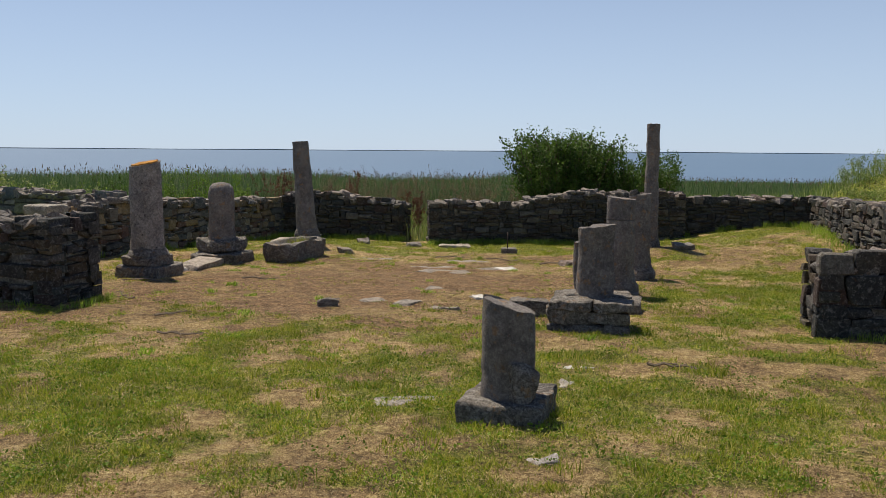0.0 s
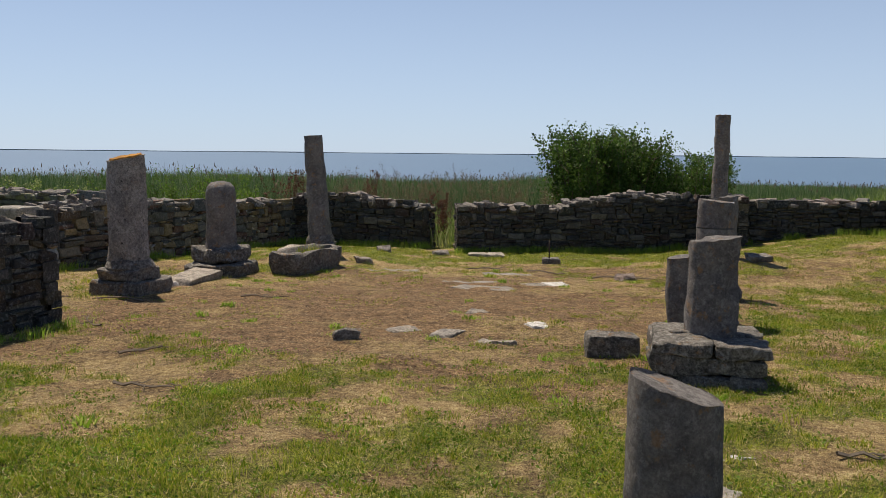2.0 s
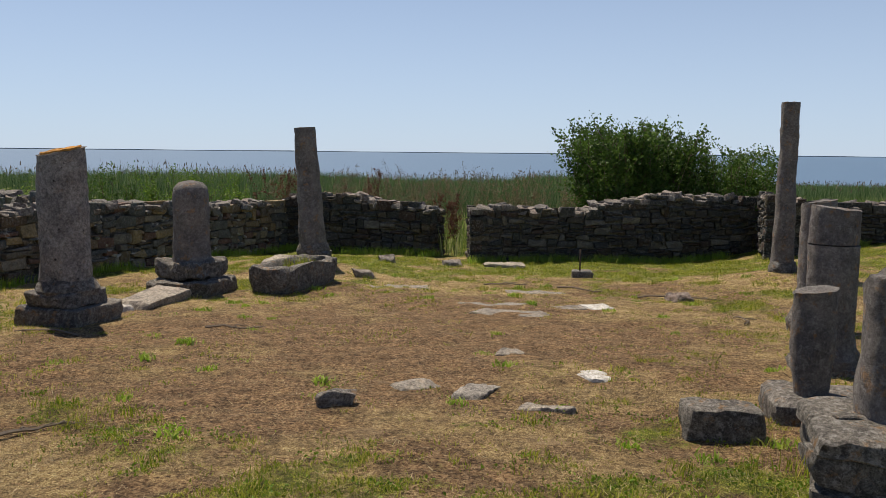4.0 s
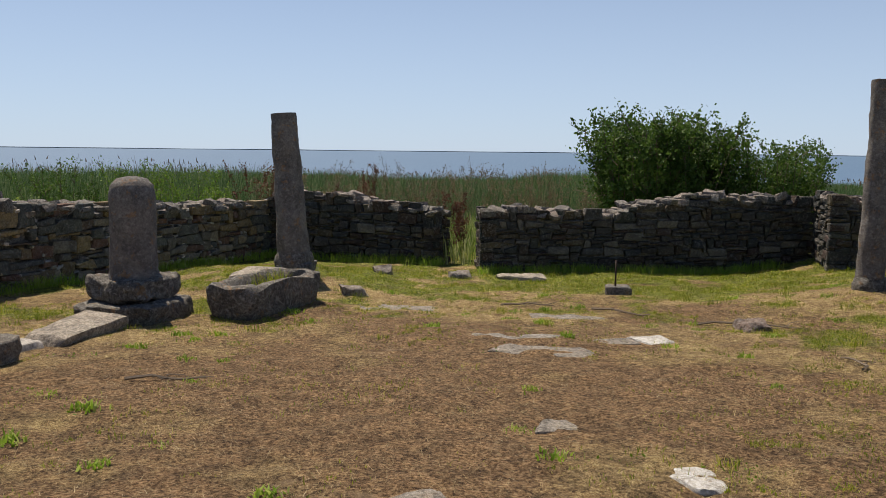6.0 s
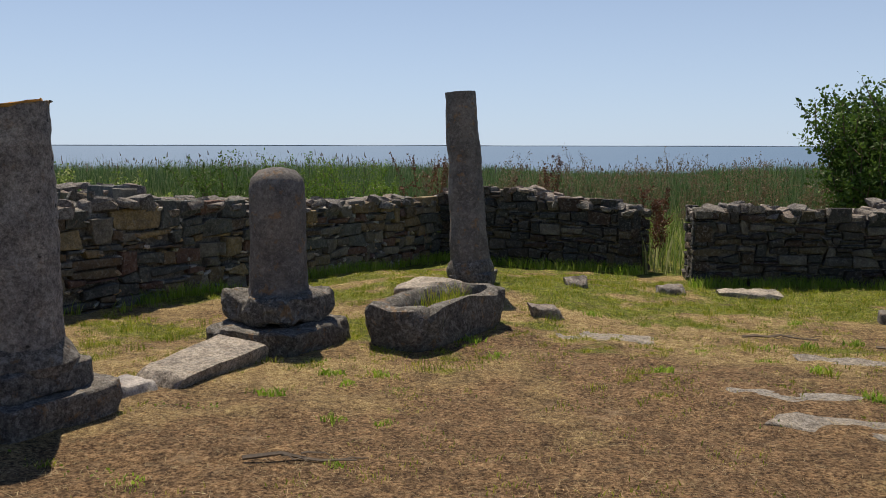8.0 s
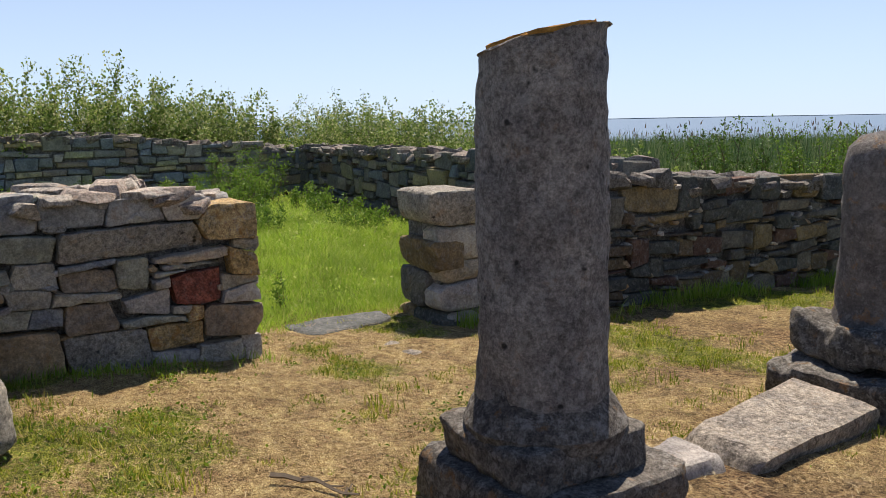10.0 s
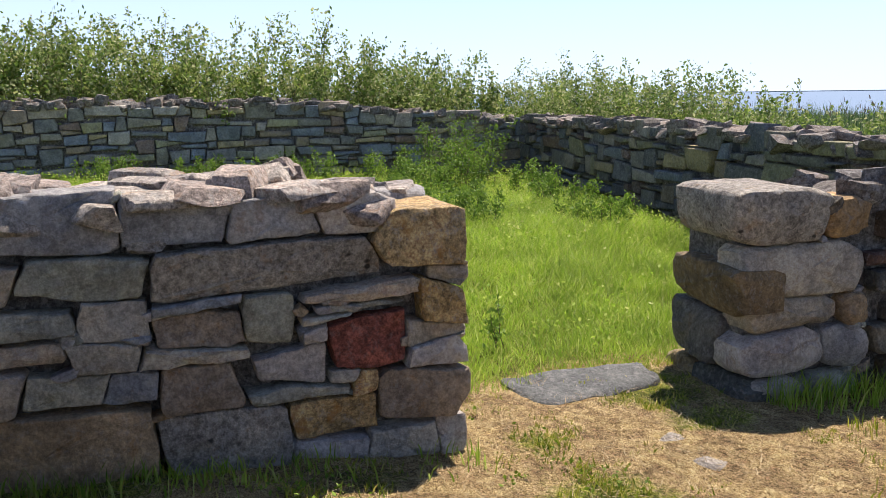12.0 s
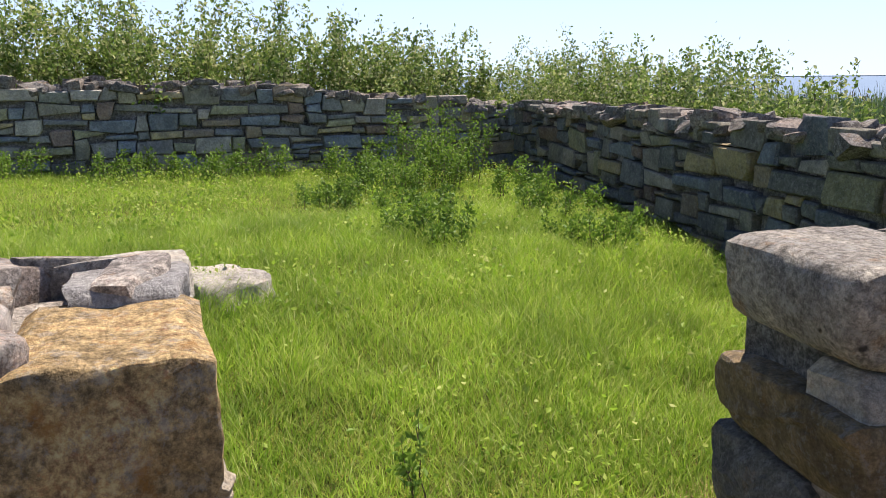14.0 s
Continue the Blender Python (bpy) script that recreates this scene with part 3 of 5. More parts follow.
def build_wall(name, P, Q, thick, top, label, seed, mat=None, sides=("front",), ends=(False, False), given=(), skip=None, clear=None, big=1.0, fine=0.0, joined=None, limit=290, rough_top=1.0, crown=1.0, cap=None, style=1, deep=None, end_skip=None):
    """A dry rubble wall from P to Q with its seen face on the right of that way; top(s) is its crown's height at s metres."""
    mat, joined = mat or M_RUBBLE, joined or M_JOINED
    rng = random.Random(seed)
    P, Q = Vector((*P, 0)), Vector((*Q, 0))
    L = (Q - P).length
    u = (Q - P) / L
    out = Vector((u.y, -u.x, 0))
    R = Matrix((u, -out, Vector((0, 0, 1)))).transposed()
    wall = thing(name, Matrix.Translation(P), label, "wall", kind="structure")
    def ground(s, d=0.0):
        p = P + u * s - out * d
        return gz(p.x, p.y)
    # core of mortar, set back from the faces
    n, inset = max(2, int(L / 0.2)), 0.09
    vs, fs = [], []
    for i in range(n + 1):
        s = 0.05 + (L - 0.1) * i / n
        lo, hi = min(ground(s), ground(s, thick)) - 0.3, top(s) - 0.05
        for d in (inset, thick * 0.35, thick * 0.7, thick - inset):
            p = u * s - out * d
            vs.append((p.x, p.y, hi + noise.noise(Vector((s * 3, d * 4, seed))) * 0.05))
        for d in (thick - inset, inset):
            p = u * s - out * d
            vs.append((p.x, p.y, lo))
    for i in range(n):
        for k in range(6):
            a, b = i * 6 + k, i * 6 + (k + 1) % 6
            fs.append((a, b, b + 6, a + 6))
    for a in (0, n * 6):
        fs += [(a, a + 1, a + 2, a + 3), (a, a + 3, a + 4, a + 5)]
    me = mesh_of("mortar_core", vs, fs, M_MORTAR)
    # Top faces take the paler mortar; the sides keep the darker one.
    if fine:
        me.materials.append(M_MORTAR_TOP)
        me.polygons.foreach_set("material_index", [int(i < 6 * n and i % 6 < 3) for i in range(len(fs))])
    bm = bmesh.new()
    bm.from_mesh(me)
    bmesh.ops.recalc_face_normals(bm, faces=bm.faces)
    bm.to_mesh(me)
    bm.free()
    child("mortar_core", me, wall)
    stones = []
    def put(c, size, rot, is_top=False, own=None, sharp=False):
        m = Matrix.Translation(c) @ R.to_4x4() @ rot @ Matrix.Diagonal((*size, 1))
        stones.append((m, is_top, own, sharp, None))
    def face(length, place, crown, foot, turn, big=big, own_stones=(), end=False, mirror=False):
        rects, kinds = [], []
        for s0, s1, z0, z1, own in own_stones:
            rects.append((s0, s1, z0, z1))
            kinds.append((own, style, deep(s0, z0) if deep else rng.uniform(0.2, 0.26)))
        z = min(foot(0), foot(length), foot(length / 2)) - 0.1
        while z < max(crown(length * k / 6) for k in range(7)):
            h = rng.uniform(0.07, 0.17) * big
            s = -rng.uniform(0, 0.1)
            while s < length:
                w = rng.uniform(0.1, 0.42) * big * (0.7 + h * 2.2)
                a, b = max(s, -0.01), min(s + w, length + 0.01)
                s += w
                m = (a + b) / 2
                if b - a < 0.05 or z + h * 0.6 > crown(m) or z + h < foot(m) - 0.06 or (skip and not end and not mirror and skip(m, z + h / 2)) or (end_skip and end and end_skip(m, z + h / 2)):
                    continue
                cut = rng.uniform(0.4, 0.6)
                for zz, hh in [(z, h)] if rng.random() > (0.3 if big < 1.3 else 0.12) or h < 0.1 else [(z, h * cut), (z + h * cut, h * (1 - cut))]:
                    j = 0.045 * big * (2 if rng.random() < 0.25 else 1)
                    rects.append((a, b, zz + rng.uniform(-j, j), zz + hh + rng.uniform(-j, j)))
                    kinds.append((rng.choice(NEAR_MIX) if end and given else None, (2 if style == 2 and end else int(rng.random() < fine)), rng.uniform(0.16, 0.24)))
            z += h
        for poly, (own, sharp, d) in zip(outlines(rects, rng), kinds):
            mid, v, f = faced_stone(poly, d, rng, sharp, 0.004 if sharp else 0.006, mirror)
            m = Matrix.Translation(place(mid[0], rng.uniform(-0.018, 0.022)) + Vector((0, 0, mid[1]))) @ R.to_4x4() @ Matrix.Rotation(turn, 4, "Z")
            stones.append((m, False, own, sharp, (v, f)))
        for _ in range(int(len(rects) * 0.9) if given and not end else 0):
            a, b, c, d = rects[rng.randrange(len(rects))]
            w, h = rng.uniform(0.04, 0.13), rng.uniform(0.02, 0.05)
            put(place(rng.choice((a, b, rng.uniform(a, b))), -0.035) + Vector((0, 0, rng.choice((c, d)))), (w, 0.1, h), Matrix.Rotation(rng.gauss(0, 0.3), 4, "Y"), False, rng.choice(NEAR_MIX), 1)
    if "front" in sides:
        face(L, lambda s, d: u * s + out * d, top, ground, 0, own_stones=given)
    if "back" in sides:
        face(L, lambda s, d: u * s - out * (thick + d), top, lambda s: ground(s, thick), math.pi, mirror=True)
    for flag, s0, sg in ((ends[0], 0.0, -1), (ends[1], L, 1)):
        if flag:
            face(thick, lambda s, d, s0=s0, sg=sg: u * (s0 + sg * d) - out * s, lambda s, s0=s0: top(s0), lambda s, s0=s0: ground(s0, s), sg * math.pi / 2, big * (1.5 if style == 2 else 1), end=True, mirror=sg < 0)
    # loose stones along the crown
    s = 0.1
    while s < L - 0.08:
        d = rng.uniform(0.02, 0.16)
        while d < thick - 0.03:
            w = rng.uniform(0.14, 0.34) * (0.75 + 0.25 * big) / crown
            hh = rng.uniform(0.06, 0.14) * (0.75 + 0.25 * big) * crown
            rot = Euler((rng.gauss(0, 0.2) * rough_top, rng.gauss(0, 0.16) * rough_top, rng.uniform(0, 3.1))).to_matrix().to_4x4()
            if clear and clear(s, d):
                d += w * 0.8
                continue
            put(u * (s + rng.uniform(-0.08, 0.08)) - out * d + Vector((0, 0, top(s) + rng.uniform(-0.06, 0.035) * rough_top)), (w, w * rng.uniform(0.55, 0.9), hh), rot, True, None, int(fine > 0.5))
            d += w * 0.78
        s += rng.uniform(0.11, 0.17) if fine == 1.0 else rng.uniform(0.15, 0.24)
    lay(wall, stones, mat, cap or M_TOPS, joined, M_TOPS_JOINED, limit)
    return wall


def profile(*pts):
    """A crown line through (s, z) pairs with small unevenness."""
    xs, zs = [p[0] for p in pts], [p[1] for p in pts]
    return lambda s: float(np.interp(s, xs, zs)) + 0.025 * math.sin(s * 5.1 + xs[-1]) + 0.015 * math.sin(s * 11.7)


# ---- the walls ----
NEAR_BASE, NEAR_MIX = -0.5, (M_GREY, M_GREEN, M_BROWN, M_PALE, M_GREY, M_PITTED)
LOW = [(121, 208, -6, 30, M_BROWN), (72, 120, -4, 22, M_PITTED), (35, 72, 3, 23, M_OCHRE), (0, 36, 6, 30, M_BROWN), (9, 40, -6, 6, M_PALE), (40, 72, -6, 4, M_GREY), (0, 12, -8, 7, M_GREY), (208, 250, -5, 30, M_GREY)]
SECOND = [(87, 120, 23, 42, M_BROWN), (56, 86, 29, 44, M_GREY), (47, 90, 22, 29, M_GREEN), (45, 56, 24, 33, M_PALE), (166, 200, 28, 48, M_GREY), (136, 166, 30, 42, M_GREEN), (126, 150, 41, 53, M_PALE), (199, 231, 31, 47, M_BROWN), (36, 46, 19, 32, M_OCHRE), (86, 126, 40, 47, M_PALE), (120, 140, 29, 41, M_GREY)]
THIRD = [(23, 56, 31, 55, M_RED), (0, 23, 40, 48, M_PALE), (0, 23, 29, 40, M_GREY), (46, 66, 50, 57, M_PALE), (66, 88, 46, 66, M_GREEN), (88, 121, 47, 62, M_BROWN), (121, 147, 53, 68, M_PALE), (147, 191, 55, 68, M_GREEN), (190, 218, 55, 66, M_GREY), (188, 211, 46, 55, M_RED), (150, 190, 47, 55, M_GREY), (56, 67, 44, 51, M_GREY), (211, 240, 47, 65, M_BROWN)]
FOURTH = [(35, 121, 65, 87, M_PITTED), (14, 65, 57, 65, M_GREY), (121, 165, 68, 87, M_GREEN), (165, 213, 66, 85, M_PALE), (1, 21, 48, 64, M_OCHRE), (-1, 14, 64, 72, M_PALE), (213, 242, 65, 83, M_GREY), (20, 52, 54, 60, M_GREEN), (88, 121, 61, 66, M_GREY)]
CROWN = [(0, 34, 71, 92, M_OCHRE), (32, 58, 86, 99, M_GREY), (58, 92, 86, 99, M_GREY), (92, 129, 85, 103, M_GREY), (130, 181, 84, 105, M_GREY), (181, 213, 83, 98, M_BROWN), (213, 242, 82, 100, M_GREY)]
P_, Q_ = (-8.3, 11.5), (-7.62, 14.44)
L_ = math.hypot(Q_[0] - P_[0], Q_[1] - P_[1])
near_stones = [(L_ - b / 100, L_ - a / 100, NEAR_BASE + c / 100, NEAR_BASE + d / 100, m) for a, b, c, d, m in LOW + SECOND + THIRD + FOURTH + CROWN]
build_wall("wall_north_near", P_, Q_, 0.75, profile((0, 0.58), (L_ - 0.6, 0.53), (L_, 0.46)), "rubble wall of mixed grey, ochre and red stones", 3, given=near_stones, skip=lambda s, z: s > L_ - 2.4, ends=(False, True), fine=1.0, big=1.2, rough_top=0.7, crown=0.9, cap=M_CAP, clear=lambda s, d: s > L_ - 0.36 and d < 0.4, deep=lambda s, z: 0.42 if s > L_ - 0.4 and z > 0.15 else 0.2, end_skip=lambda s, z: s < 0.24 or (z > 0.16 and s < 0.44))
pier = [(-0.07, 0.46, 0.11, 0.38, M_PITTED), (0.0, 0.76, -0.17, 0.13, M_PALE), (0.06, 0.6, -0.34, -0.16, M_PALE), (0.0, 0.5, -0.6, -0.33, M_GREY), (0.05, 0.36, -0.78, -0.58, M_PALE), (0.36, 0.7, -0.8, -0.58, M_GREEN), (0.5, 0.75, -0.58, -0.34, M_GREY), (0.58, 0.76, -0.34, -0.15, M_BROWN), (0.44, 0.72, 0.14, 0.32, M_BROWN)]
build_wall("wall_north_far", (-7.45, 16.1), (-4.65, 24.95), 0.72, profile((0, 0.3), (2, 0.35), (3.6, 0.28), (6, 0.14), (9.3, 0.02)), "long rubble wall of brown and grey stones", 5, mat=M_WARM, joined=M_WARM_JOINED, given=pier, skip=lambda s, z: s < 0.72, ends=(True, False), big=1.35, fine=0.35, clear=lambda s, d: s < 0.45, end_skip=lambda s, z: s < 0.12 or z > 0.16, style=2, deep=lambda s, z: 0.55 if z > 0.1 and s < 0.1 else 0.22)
build_wall("wall_east_short", (-4.75, 24.85), (-1.22, 23.4), 0.75, profile((0, 0.18), (1.5, 0.25), (2.8, 0.11), (4.1, -0.05)), "grey rubble wall end beside a gap, toned dark for shade", 7, ends=(False, True), big=1.05)
build_wall("wall_east_long", (-0.33, 22.15), (5.75, 22.9), 0.75, profile((0, 0.07), (0.8, 0.13), (2.2, 0.05), (3.2, 0.26), (4.2, 0.4), (5.5, 0.33)), "grey rubble wall with an uneven crown, toned dark for shade", 9, ends=(True, False), big=1.0)
build_wall("wall_east_pier", (5.35, 21.3), (6.0, 21.15), 1.6, profile((0, 0.4), (1, 0.42)), "rubble pier of grey stones at a wall's end", 11, ends=(True, True))
build_wall("wall_east_recess", (5.95, 21.8), (9.25, 21.3), 0.7, profile((0, 0.3), (4, 0.33)), "grey rubble wall in a recess, toned dark for shade", 13)
build_wall("wall_south", (9.25, 21.5), (6.5, 11.0), 0.8, profile((0, 0.33), (4.4, 0.44), (7.5, 0.58), (10.9, 0.6)), "grey rubble wall with a loose crown", 15, big=1.1)
build_wall("wall_west_right", (3.85, 8.55), (6.7, 7.9), 0.95, profile((0, 0.3), (0.5, 0.36), (2.9, 0.4)), "tumbled low wall stub of dark flat slabs", 17, ends=(True, False), big=1.35, rough_top=1.3)
build_wall("wall_west_left", (-8.2, 11.05), (-4.78, 10.26), 0.95, profile((0, 0.6), (3.8, 0.55)), "thick rubble wall stub of grey stones", 19, sides=("front", "back"), ends=(False, True), big=1.2, fine=0.2)
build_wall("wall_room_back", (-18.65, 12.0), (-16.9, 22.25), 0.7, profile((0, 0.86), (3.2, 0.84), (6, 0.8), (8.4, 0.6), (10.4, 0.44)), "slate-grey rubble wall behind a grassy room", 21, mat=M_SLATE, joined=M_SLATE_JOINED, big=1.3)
build_wall("wall_room_side", (-16.95, 22.2), (-7.0, 18.3), 0.7, profile((0, 0.44), (4, 0.47), (10.7, 0.45)), "grey rubble wall of large stones with a flat crown", 23, mat=M_SLATE_DARK_SHADED, joined=M_SLATE_DARK_SHADED_JOINED, big=1.4)


# ---- columns and blocks ----
AXIS = 14.0


def column(place, label, bits, turn=0.0, lean=(0, 0)):
    """A column whose parts are (name, bmesh, material, part label, x, y, z, rotation)."""
    ob = thing("column", pose(*place, lean[0], lean[1], turn), label, "column", "columns of the ruin")
    for name, bm, mat, text, x, y, z, rz in bits:
        c = part(name, bm, mat, ob, text)
        c.matrix_local = pose(x, y, z, 0, 0, rz)
        sharpen(c)
    return ob


z_ = -0.25
column((0.432, 5.45, z_), "broken grey column stump with a slanted top on a square plinth", [
    ("plinth", worn_block((0.54, 0.66, 0.2), 2, 10, 0.05, 0.012, 16, 0.03), M_COLUMN_DARK, "", 0.01, 0.02, -0.04, 0),
    ("shaft", shaft([(0.178, 0.14), (0.174, 0.5), (0.17, 0.95)], 2, 40, 0.006, lambda x, y: 0.755 - 0.3 * x - 0.1 * y, 0.012), M_COLUMN_PLAIN, "", 0, 0, 0, 0),
    ("broken_piece", worn_block((0.17, 0.15, 0.25), 6, 6, 0.15, 0.02, 6, 0.04), M_COLUMN_DARK, "cracked-off stone chip", 0.13, -0.13, 0.14, 30)], AXIS * -1 - 3)
z_ = -0.38
ped = thing("column", pose(1.6, 8.97, z_, 0, 0, -13), "grey column stump with a chipped top on a rubble pedestal", "column", "columns of the ruin")
for i in range(26):
    k, tier = i % 13, i // 13
    side, t = k * 4 // 13, (k * 4 / 13) % 1
    a, e = (t - 0.5) * 0.62, 0.285
    x, y = ((a, -e), (e, a), (-a, e), (-e, -a))[side]
    c = part("rubble_stone", worn_block((0.24 + 0.03 * (i % 3), 0.2, 0.14 + 0.02 * (i % 2)), 200 + i, 4, 0.14, 0.01, 8, 0.02), M_COLUMN_DARK, ped)
    c.matrix_local = pose(x, y, -0.05 + 0.15 * tier, 0, 0, side * 90 + (i * 7 % 11) - 5)
    sharpen(c, 28)
part("core", worn_block((0.56, 0.56, 0.3), 230, 4, 0.02), M_MORTAR, ped)
for i, (x, y, w, d, z, h) in enumerate([(-0.2, -0.19, 0.44, 0.44, 0.25, 0.1), (0.22, -0.2, 0.4, 0.42, 0.24, 0.1), (-0.02, 0.21, 0.82, 0.4, 0.25, 0.1)]):
    c = part("slab", worn_block((w, d, h), 20 + i, 8, 0.04, 0.016, 12, 0.03), M_COLUMN_DARK, ped)
    c.matrix_local = pose(x, y, z, 0, 0, i * 3 - 3)
    sharpen(c, 28)
c = part("shaft", shaft([(0.215, 0.3), (0.2, 0.36), (0.195, 0.6), (0.19, 1.2)], 5, 40, 0.01, lambda x, y: min(1.09 + 0.1 * x, 1.24 + 1.1 * x - 0.5 * y), 0.02), M_COLUMN_PLAIN, ped)
c.matrix_local = pose(0.02, 0.1, 0)
sharpen(c)
column((1.74, 10.35, -0.45), "short dark tapering column stump on a flat slab", [
    ("base_slab", worn_block((0.98, 0.55, 0.2), 31, 8, 0.05, 0.012, 10, 0.03), M_COLUMN_DARK, "", 0.22, 0, -0.03, 0),
    ("shaft", shaft([(0.115, 0.16), (0.13, 0.4), (0.145, 0.95)], 7, 32, 0.008, lambda x, y: 0.86 + 0.15 * x, 0.015), M_COLUMN_PLAIN, "", 0, 0, 0, 0)], -AXIS)
column((2.47, 11.8, -0.56), "cracked grey column on a moulded base", [
    ("plinth", worn_block((0.56, 0.56, 0.16), 33, 7, 0.04), M_COLUMN_DARK, "", 0, 0, -0.02, 0),
    ("shaft", shaft([(0.27, 0.12), (0.27, 0.2), (0.215, 0.28), (0.2, 0.4), (0.195, 1.12)], 9, 36, 0.008, None, 0.015), M_COLUMN_PLAIN, "", 0, 0, 0, 0),
    ("upper_drum", shaft([(0.197, 1.13), (0.195, 1.3), (0.19, 1.52)], 19, 36, 0.008, lambda x, y: 1.42 - 0.12 * x, 0.02), M_COLUMN_PLAIN, "", 0, 0, 0, 0)], -AXIS)
column((3.22, 13.9, -0.6), "grey column stump with an orange lichened top", [
    ("base", shaft([(0.27, 0.0), (0.28, 0.12), (0.22, 0.22), (0.19, 0.3)], 11, 36), M_COLUMN_DARK, "", 0, 0, 0, 0),
    ("shaft", shaft([(0.2, 0.28), (0.18, 0.5), (0.175, 1.6)], 12, 36, 0.01, lambda x, y: 1.4 + 0.15 * x, 0.02), M_COLUMN_PLAIN, "", 0, 0, 0, 0)], -AXIS)
column((4.35, 17.8, -0.52), "tall slender grey column standing near the far wall", [
    ("base", shaft([(0.2, 0.0), (0.21, 0.1), (0.17, 0.2)], 13, 36), M_COLUMN_DARK, "", 0, 0, 0, 0),
    ("shaft", shaft([(0.165, 0.18), (0.155, 0.6), (0.135, 1.6), (0.13, 2.59)], 14, 36, 0.01, None, 0.02), M_COLUMN_PLAIN, "", 0, 0, 0, 0)], -AXIS)
column((-4.83, 13.835, -0.62), "weathered pitted column with orange lichen on its slanted top", [
    ("plinth", worn_block((0.8, 0.8, 0.3), 41, 12, 0.04, 0.016, 20, 0.03), M_COLUMN_DARK, "", 0, 0, -0.06, 0),
    ("moulded_base", worn_block((0.62, 0.64, 0.18), 42, 10, 0.03, 0.012, 7, 0.03), M_COLUMN_DARK, "", -0.01, 0.0, 0.21, 0),
    ("torus", shaft([(0.31, 0.34), (0.33, 0.4), (0.3, 0.47), (0.26, 0.52), (0.255, 0.56)], 15, 40, 0.01), M_COLUMN_DARK, "", 0, 0, 0, 0),
    ("shaft", shaft([(0.27, 0.5), (0.255, 0.7), (0.252, 1.3), (0.25, 2.1)], 16, 48, 0.012, lambda x, y: 1.87 + 0.12 * x + 0.16 * y, 0.02), M_COLUMN, "", 0.0, 0, 0, 0),
    ("lichen_crust", shaft([(0.2, 1.8), (0.21, 1.87), (0.19, 2.1)], 17, 40, 0.01, lambda x, y: 1.892 + 0.12 * x + 0.16 * y, 0.02), M_LICHEN, "orange lichen crust", 0.0, 0, 0, 0)], -AXIS)
column((-4.3, 16.5, -0.72), "rounded grey column stump on a broken stepped base", [
    ("lower_step", worn_block((0.9, 1.0, 0.3), 51, 14, 0.06, 0.022, 12, 0.055), M_COLUMN_DARK, "", 0.02, -0.05, -0.06, 0),
    ("upper_step", worn_block((0.74, 0.76, 0.27), 52, 14, 0.08, 0.024, 6, 0.06), M_COLUMN_DARK, "", 0, 0, 0.22, 0),
    ("shaft", shaft([(0.29, 0.44), (0.255, 0.55), (0.245, 0.9), (0.245, 1.38), (0.225, 1.48), (0.16, 1.55), (0.05, 1.575)], 18, 44, 0.008, None, 0.012), M_COLUMN_PLAIN, "", 0, 0, 0, 0)], -AXIS)
column((-3.13, 19.6, -0.62), "tall leaning grey column on a moulded base", [
    ("plinth", worn_block((0.52, 0.52, 0.18), 61, 7, 0.05), M_COLUMN_DARK, "", 0.02, 0, -0.04, 0),
    ("base", shaft([(0.27, 0.1), (0.29, 0.18), (0.26, 0.26), (0.235, 0.3)], 21, 40), M_COLUMN_DARK, "", 0, 0, 0, 0),
    ("shaft", shaft([(0.24, 0.27), (0.225, 0.6), (0.2, 1.4), (0.185, 2.3)], 22, 40, 0.01, None, 0.018), M_COLUMN_PLAIN, "", 0, 0, 0, 0)], 0, (0, -3.7))


def block(name, place, size, seed, mat, label, category="stone", turn=0.0, skew=0.08, power=11, tilt=0.0, sink=0.04, chip=0.04, group=""):
    x, y = place
    me = bpy.data.meshes.new(name)
    bm = worn_block(size, seed, 8, skew, 0.014, power, chip)
    bm.to_mesh(me)
    bm.free()
    me.materials.append(mat)
    me.polygons.foreach_set("use_smooth", [True] * len(me.polygons))
    me.set_sharp_from_angle(angle=radians(35))
    ob = new(name, me)
    ob.matrix_world = pose(x, y, gz(x, y) - sink, tilt, 0, turn)
    return tagged(ob, label, category, group)


block("stone_block", (1.03, 9.9), (0.46, 0.3, 0.25), 71, M_COLUMN_DARK, "squared grey stone block lying in the grass", turn=-8)
block("stone_block", (-6.98, 12.28), (0.5, 0.5, 0.42), 72, M_PITTED, "pale boulder with orange lichen beside the wall", turn=20, power=5)
block("paving_slab", (-4.6, 14.55), (0.34, 0.4, 0.22), 73, M_GREY, "broken paving slab between two columns", turn=-14, skew=0.13, power=16, sink=0.13, chip=0.025, group="kerb slabs")
block("paving_slab", (-4.42, 15.3), (0.44, 1.15, 0.24), 75, M_FLAT, "long broken kerb slab between two columns", turn=-11, skew=0.1, power=16, tilt=2, sink=0.12, chip=0.025, group="kerb slabs")
block("stone_slab", (-3.45, 18.75), (0.7, 0.75, 0.22), 74, M_FLAT, "flat weathered slab beside the trough", turn=-14, power=6)
# The slab's own grey comes from the darkened slate.
block("threshold_slab", (-8.05, 15.5), (0.44, 0.8, 0.14), 109, M_SLATE_DARK_SHADED, "worn grey threshold slab in the doorway", "slab", turn=-12, skew=0.16, power=9, sink=0.1, chip=0.02)
